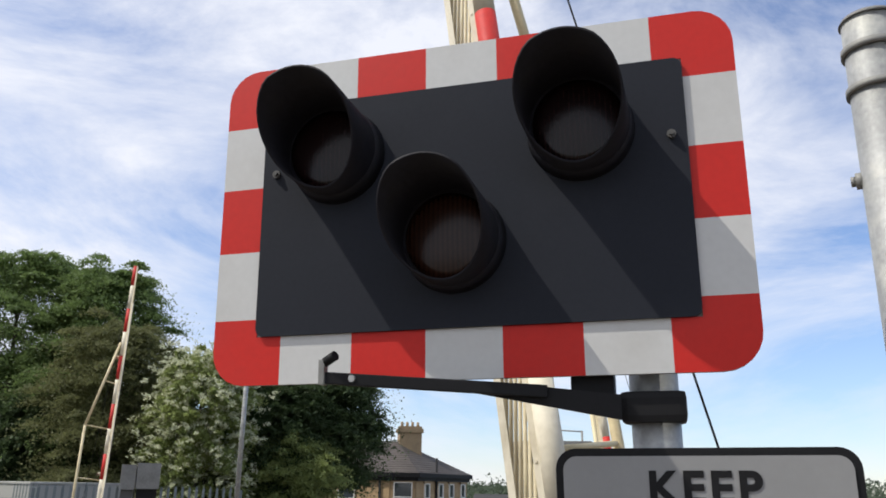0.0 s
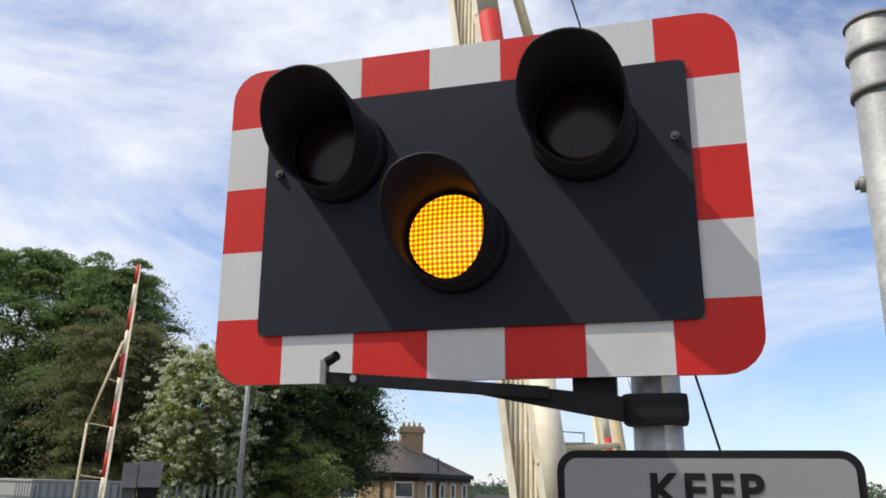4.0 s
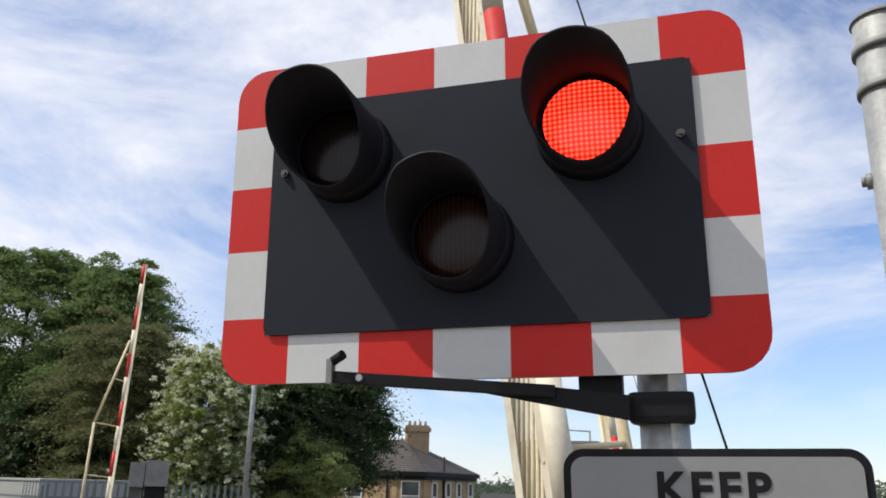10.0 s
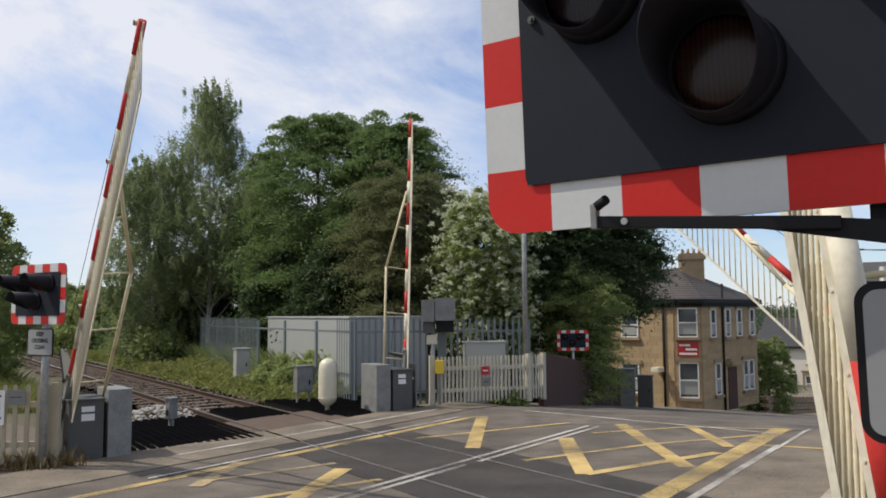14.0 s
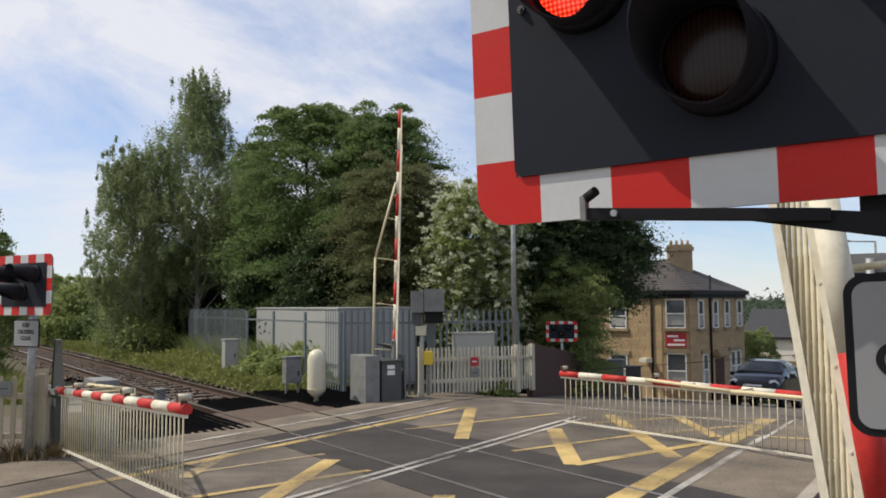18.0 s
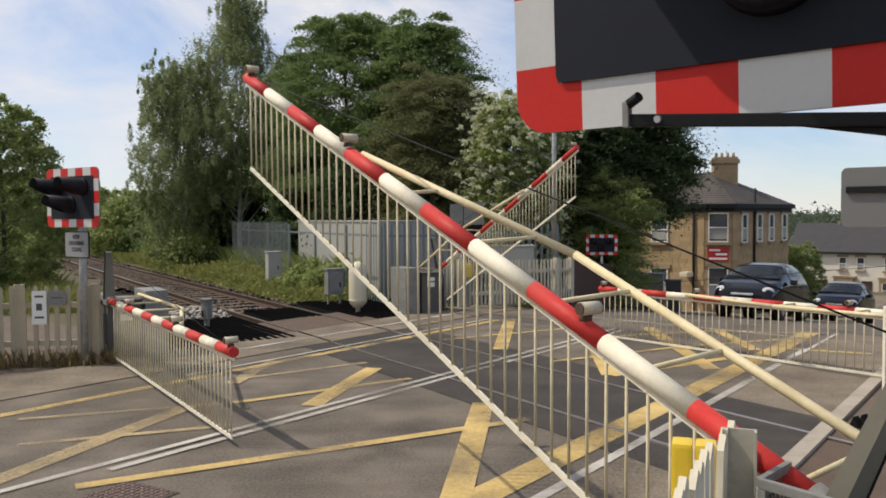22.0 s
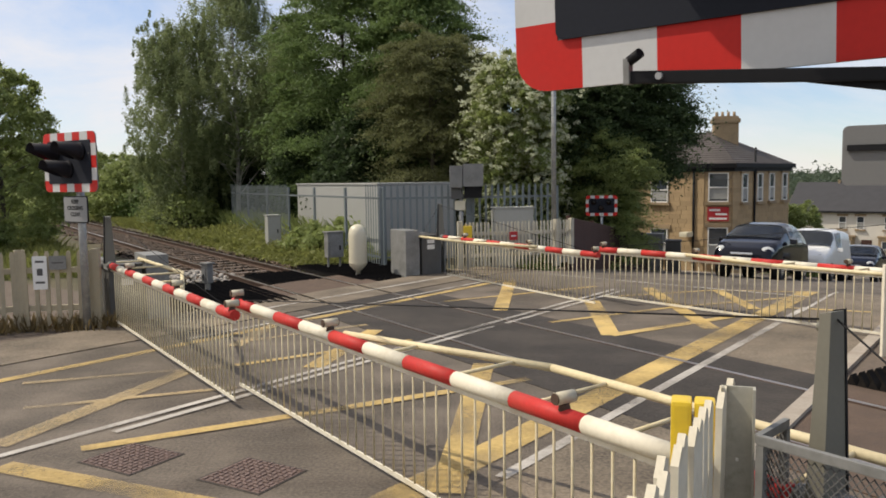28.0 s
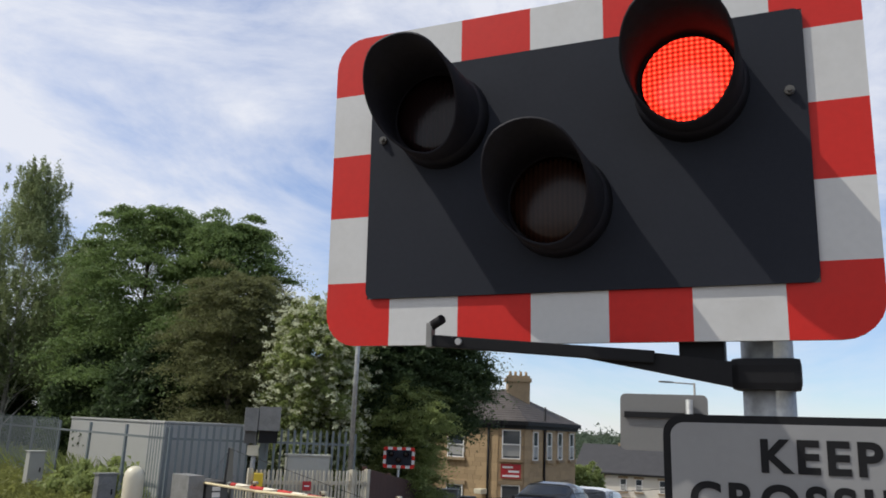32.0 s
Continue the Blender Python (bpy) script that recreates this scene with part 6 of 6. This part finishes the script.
def tall_pole(x, y, top):
    e = thing("steel_pole", pose(x, y, 0), "weathered galvanised pole with banded cap", "pole")
    bm = BM()
    tube(bm, (0, 0, -0.2), (0, 0, top), 0.07, seg=28)
    part("tube", bm, GALV, e)
    bm = BM()
    tube(bm, (0, 0, top), (0, 0, top + 0.012), 0.076, 0.07, seg=28)
    tube(bm, (0, 0, top + 0.012), (0, 0, top + 0.03), 0.07, 0.03, seg=28)
    part("cap", bm, GALV_DULL, e)
    for dz in (0.085, 0.2):
        bm = BM()
        tube(bm, (0, 0, top - dz - 0.009), (0, 0, top - dz + 0.009), 0.079, seg=28)
        part("band", bm, GALV_DULL, e)
    bm = BM()
    tube(bm, (-0.038, 0.05, top - 0.44), (-0.05, 0.066, top - 0.44), 0.022, seg=12)
    tube(bm, (-0.05, 0.066, top - 0.44), (-0.057, 0.075, top - 0.44), 0.014, seg=8)
    part("bolt", bm, GALV_DULL, e)


def mesh_guard():
    """Galvanised guard of expanded metal round the near machine."""
    pts = [(1.31, 2.99), (1.125, 2.8), (1.41, 2.41), (1.93, 2.12)]
    e = thing("machine_guard", pose(1.125, 2.8, 0), "galvanised frame guard with expanded metal mesh", "guard rail")
    o = Vector((1.125, 2.8, 0))
    top = 1.18
    for p, q in zip(pts, pts[1:]):
        p, q = Vector((*p, 0)) - o, Vector((*q, 0)) - o
        d = (q - p)
        L = d.length
        ang = math.degrees(math.atan2(d.y, d.x))
        m = pose(p.x, p.y, 0, 0, 0, ang)
        bm = BM()
        box(bm, 0, L, -0.012, 0.012, top - 0.035, top, 0.004)
        box(bm, 0, L, -0.012, 0.012, 0.15, 0.18)
        box(bm, 0, 0.03, -0.014, 0.014, -0.05, top - 0.036)
        part("frame", bm, GALV_DULL, e, m=m)
        bm = BM()
        s = 0.028
        nx, nz = int(L / s), int((top - 0.22) / (s * 0.62))
        for i in range(nx):
            for j in range(nz):
                x0, z0 = i * s + (s / 2 if j % 2 else 0), 0.18 + j * s * 0.62
                for x1 in (x0 - s / 2, x0 + s / 2):
                    if 0 <= x1 <= L:
                        a, b = (x0, z0), (x1, z0 + s * 0.62)
                        vs = [bm.verts.new((a[0], 0, a[1] - 0.003)), bm.verts.new((b[0], 0, b[1] - 0.003)), bm.verts.new((b[0], 0.004, b[1] + 0.003)), bm.verts.new((a[0], 0.004, a[1] + 0.003))]
                        bm.faces.new(vs)
        part("mesh_panel", bm, CABINET, e, m=m)


def yellow_post():
    e = thing("yellow_control_box", pose(0.938, 2.944, 0, 0, 0, -18), "pair of bright yellow plastic cases on a post", "control box")
    for x0 in (-0.079, 0.004):
        bm = BM()
        box(bm, x0, x0 + 0.075, -0.055, 0.055, 0.6, 1.272, 0.016)
        part("case", bm, YELLOW_BOX, e)
    bm = BM()
    box(bm, -0.04, 0.04, -0.03, 0.05, -0.05, 0.61)
    part("post", bm, GALV_DULL, e)


def near_fence():
    e = picket_fence([(0.386, 1.75), (1.122, 3.09)], 1.32, "white steel picket fence with stepped pointed pales", 0.106, material=WHITE_PAINT, steel=True)
    p = thing("fence_post", pose(1.106, 2.944, 0, 0, 0, -20), "weathered white steel channel post with mossy stains", "post")
    moss = mat("mossy white paint", (0.42, 0.4, 0.33), 0.7, 0, 0.14, 3, 40, 0.1, (0.13, 0.12, 0.06), 0.85, 6)
    for name, x0, x1, y0 in (("web", -0.06, 0.06, -0.005), ("flange", -0.06, -0.051, -0.046), ("flange", 0.051, 0.06, -0.046)):
        bm = BM()
        box(bm, x0, x1, y0, 0.005 if name == "web" else -0.0052, -0.05, 1.318)
        part(name, bm, moss, p)
    bm = BM()
    tube(bm, (0, -0.005, 1.04), (0, -0.012, 1.04), 0.006, seg=8)
    part("bolt", bm, WHITE_FRAME, p)


# ---- the place ----
build_ground()
build_road()
build_markings()
build_manhole(-2.39, 6.0, -30)
build_manhole(-1.37, 5.61, -30)
build_track()
build_stone_heap()
strip("yard", -8, 14, -1.7, 9, -0.012, YARD, "brown trodden gravel beside the crossing", thick=0.1)
strip("yard", -8, 8.2, -20, -11.0, -0.012, YARD, "brown trodden gravel beside the crossing", thick=0.1)

near = wig_wag(pose(0.746, 1.744, 2.329, 1.98, -0.63, -37.27), "level crossing signal with three cowled lamps and striped border", True, True, True)
name_arm(near)
wig_wag(pose(-5.2, 11.35, 1.99, 0, 0, -34) @ Matrix.Scale(0.95, 4), "level crossing signal with red and white border beside the picket fence", False, True, True, post_x=0.06, drop=2.05, cowl=0.34)
wig_wag(pose(6.53, 11.59, 1.93, 0, 0, 145), "grey back of a level crossing signal beside the far barrier", False, False, False, post_x=-0.4, drop=2.0)
wig_wag(pose(4.6, 22.9, 1.0, 0, 0, -12) @ Matrix.Scale(0.66, 4), "small level crossing signal above the brown fence", False, False, False, post_x=0.0, drop=2.4)

barrier(-5.11, 12.17, 146.8, 5.9, 0.89, 1, SWING_A, "striped lifting barrier with hanging skirt beside a picket fence", cabinet_dark)
barrier(1.616, 2.521, -33.74, 6.69, 0.885, -1, SWING_B, "striped lifting barrier with hanging skirt in a mesh guard", cabinet_dark,
        [6.69 - 0.562 * k for k in range(11)] + [0.49], (4.34, 2.53, 0.58), (3.6, 2.8, 2.05, 1.4, 0.6), 0.755, 0.36, (0.08, 2.2, 4.9))
barrier(6.31, 9.3, -37.8, 5.79, 0.85, 1, SWING_C, "striped lifting barrier with hanging skirt across the far lane", cabinet_dark)
barrier(-0.16, 17.98, 150.9, 5.63, 0.83, -1, SWING_D, "striped lifting barrier with hanging skirt before a palisade compound", cabinet_dark)

for c, w, way, n, k, words in ((5.35, -10.5, RAIL, 4, 15, "beside the rails"), (9.9, -10.7, RAIL, 4, 16, "beside the rails"), (7.0, -12.4, RAIL, 2, 8, "between the rails"), (7.65, -1.55, -RAIL, 4, 19, "beside the rails")):
    g = solve_plan(c, w)
    guard_field((g.x, g.y, -0.005 if w > -5 else -0.08), way, 1, n, k, "black ribbed rubber trespass guard " + words)

palisade([(-8.6, 33.0), (-1.43, 19.55), (2.9, 20.0)], 2.12, "grey steel palisade fence round a railway compound", (0.5, 0.93))
e = thing("equipment_cabin", pose(-1.9, 21.6, -0.15, 0, 0, 118), "pale grey flat-roofed railway equipment cabin", "cabin")
bm = BM()
box(bm, 0.0, 7.0, -2.6, -0.25, 0, 2.12, 0.02)
part("wall", bm, CABIN, e)
bm = BM()
box(bm, -0.03, 7.03, -2.63, -0.22, 2.12, 2.17, 0.01)
part("roof", bm, CABIN, e)
picket_fence([(0.45, 18.5), (2.78, 19.1), (3.2, 19.5)], 1.1, "weathered white timber picket fence with a gate", 0.092, material=PALE_PICKET, half=0.022)
picket_fence([(-9.0, 9.6), (-6.05, 11.45), (-5.0, 11.55)], 1.15, "weathered white timber picket fence with notices", 0.15)
sign_board("warning_notice", pose(-5.75, 11.44, 0.6, 0, 0, 5), 0.2, 0.48, 0, "white notice plate with dark marks on the fence", ((0.4, 0.12, 0.03), (0.25, 0.08, 0.1), (0.1, 0.13, 0.03)), WHITE_FRAME, CABINET)
sign_board("grey_notice", pose(-5.5, 11.46, 0.88, 0, 0, 5), 0.24, 0.2, 0, "small grey plate on the picket fence", ((0.1, 0.16, 0.02),), GALV_DULL, CABINET)
sign_board("red_notice", pose(1.7, 18.72, 0.66, 0, 0, 14), 0.2, 0.2, 0, "small red notice on the picket fence", ((0.1, 0.12, 0.03),), SIGN_RED, WHITE_FRAME)
sign_board("white_notice", pose(1.72, 18.73, 0.4, 0, 0, 14), 0.2, 0.2, 0, "small grey notice on the picket fence", ((0.1, 0.12, 0.03),), GALV_DULL, CABINET)
hydrant = thing("yellow_marker_box", pose(0.62, 18.46, 0), "small bright yellow box on a post by the picket fence", "marker box")
bm = BM()
box(bm, -0.1, 0.1, -0.06, 0.06, 0.72, 1.02, 0.015)
part("case", bm, YELLOW_BOX, hydrant)
bm = BM()
box(bm, -0.03, 0.03, -0.03, 0.03, -0.05, 0.73)
part("post", bm, GALV_DULL, hydrant)
brown_fence()
bollard_cover(-1.85, 17.75)
cabinet_thing("white_location_cabinet", -5.18, 24.7, 0.4, 0.4, 1.05, 26, BOX_GREY, "white trackside cabinet in the grass")
cabinet_thing("grey_location_cabinet", 1.75, 19.55, 0.98, 0.4, 1.38, 5, BOX_GREY, "grey steel cabinet behind the picket fence")
cabinet_thing("small_track_box", -4.55, 15.5, 0.17, 0.15, 0.62, -30, GALV_DULL, "small grey track box on a leg", legs=True, z=-0.1)
cabinet_thing("grey_box", -2.6, 19.4, 0.42, 0.2, 0.85, 35, GALV_DULL, "low grey cabinet beside the sensor post", legs=True)
cabinet_thing("street_cabinet", 7.55, 28.2, 0.55, 0.4, 1.3, -20, GALV_DULL, "grey street cabinet at the end of the fence", z=ground_z(7.55, 28.2))
cabinet_thing("dark_street_cabinet", 8.15, 28.0, 0.5, 0.45, 1.1, -20, CABINET, "dark green street cabinet at the end of the fence", z=ground_z(8.1, 28.0))
camera_mast(0.5, 19.45)
street_lamp(2.72, 19.25, "plain galvanised street lamp column by the picket fence")
tall_pole(1.75, 1.34, 3.3)
mesh_guard()
yellow_post()
near_fence()
pub()
strip("pavement", 30, 75, -14.5, -9.65, 0.012, FOOTWAY, "asphalt footway before the public house")
low = thing("stone_wall", pose(19.25, 43.75, ground_z(19.25, 43.75)), "low sandstone garden wall beside the public house", "wall")
for k in range(16):
    for j in range(5):
        bm = BM()
        box(bm, 0.02, 0.6, -0.16, 0.16, 0.02 + 0.2 * j, 0.2 + 0.2 * j, 0.015)
        part("stone", bm, STONE_DARK, low, m=pose(0.722 * 0.62 * (k + 0.5 * (j % 2)), 0.692 * 0.62 * (k + 0.5 * (j % 2)), -0.05 * k - 0.15, 0, 0, 43.8))
strip("kerb_edge", 5.6, 13.2, -1.78, -1.63, 0.035, CONCRETE, "pale concrete edge along the footway")
terrace_house(37.0, 72, -5.9, -38, 11, "pale rendered terraced house with a slate roof")
terrace_house(46.5, 69.5, -5.9, -38, 11, "pale rendered terraced house with a slate roof")
white_post = thing("marker_post", pose(5.11, 9.14, 0), "slim white steel post beside the far barrier", "post")
bm = BM()
box(bm, -0.028, 0.028, -0.028, 0.028, -0.1, 1.06, 0.006)
part("shaft", bm, WHITE_PAINT, white_post)
far_lamp = thing("street_lamp", pose(26.06, 42.66, ground_z(26.06, 42.66)), "distant street lamp with a thin arm", "street lamp")
bm = BM()
top = 5.4 - ground_z(26.06, 42.66)
tube(bm, (0, 0, -0.2), (0, 0, top), 0.09, 0.06, seg=12)
tube(bm, (0, 0, top - 0.05), (-1.1, 0.64, top + 0.02), 0.04, seg=8)
part("column", bm, GALV_DULL, far_lamp)
bm = BM()
box(bm, -1.9, -1.05, 0.55, 0.8, top - 0.02, top + 0.08, 0.03)
part("lantern", bm, GALV_DULL, far_lamp)
lead = car(pose(0, 0, 0), CAR_BLUE, "dark blue hatchback waiting at the barrier")
second = car(pose(0, 0, 0), CAR_BLUE, "dark blue hatchback that turns off the road")
van = car(pose(0, 0, 0), CAR_WHITE, "small white van queueing behind a dark car", True)
fourth = car(pose(0, 0, 0), CAR_BLUE, "dark blue hatchback at the end of the queue")
build_plants()
build_distance()


def heading(a, w, z=0.0):
    p = at_road(a, w)
    q = at_road(a - 1.0, w)
    return pose(p.x, p.y, p.z + 0.004, math.degrees(math.atan2(p.z - q.z, 1.0)), 0, math.degrees(math.atan2(U.y, U.x)) - 90)


def motions():
    swing_barriers()
    flash_lamps()
    w = -6.6
    walk(lead, [(0, heading(77.3, w)), (13, heading(73.3, w)), (15.5, heading(49.3, w)), (17.5, heading(33.1, w)), (18, heading(29.9, w)), (18.5, heading(27.7, w)), (19, heading(25.7, w)), (20, heading(24.4, w)), (21, heading(24.2, w)), (32, heading(24.2, w))])
    walk(second, [(0, heading(88, w)), (15, heading(83, w)), (18, heading(47, w)), (19, heading(41, w)), (20, heading(37.5, w)), (22, heading(36, w)), (23, heading(37.5, w + 1.5)), (24, heading(39.5, w + 4)), (25, heading(43, w + 7)), (32, heading(43, w + 7))])
    walk(van, [(0, heading(99, w)), (20, heading(93, w)), (23, heading(53, w)), (25, heading(37.5, w)), (25.5, heading(35.5, w)), (27.5, heading(31.2, w)), (28, heading(30.6, w)), (29, heading(29.6, w)), (30, heading(29.1, w)), (32, heading(29, w))])
    walk(fourth, [(0, heading(110, w)), (23, heading(104, w)), (27, heading(48, w)), (28, heading(40, w)), (29, heading(36.5, w)), (30, heading(35, w)), (31, heading(34.3, w)), (32, heading(34.2, w))])


motions()
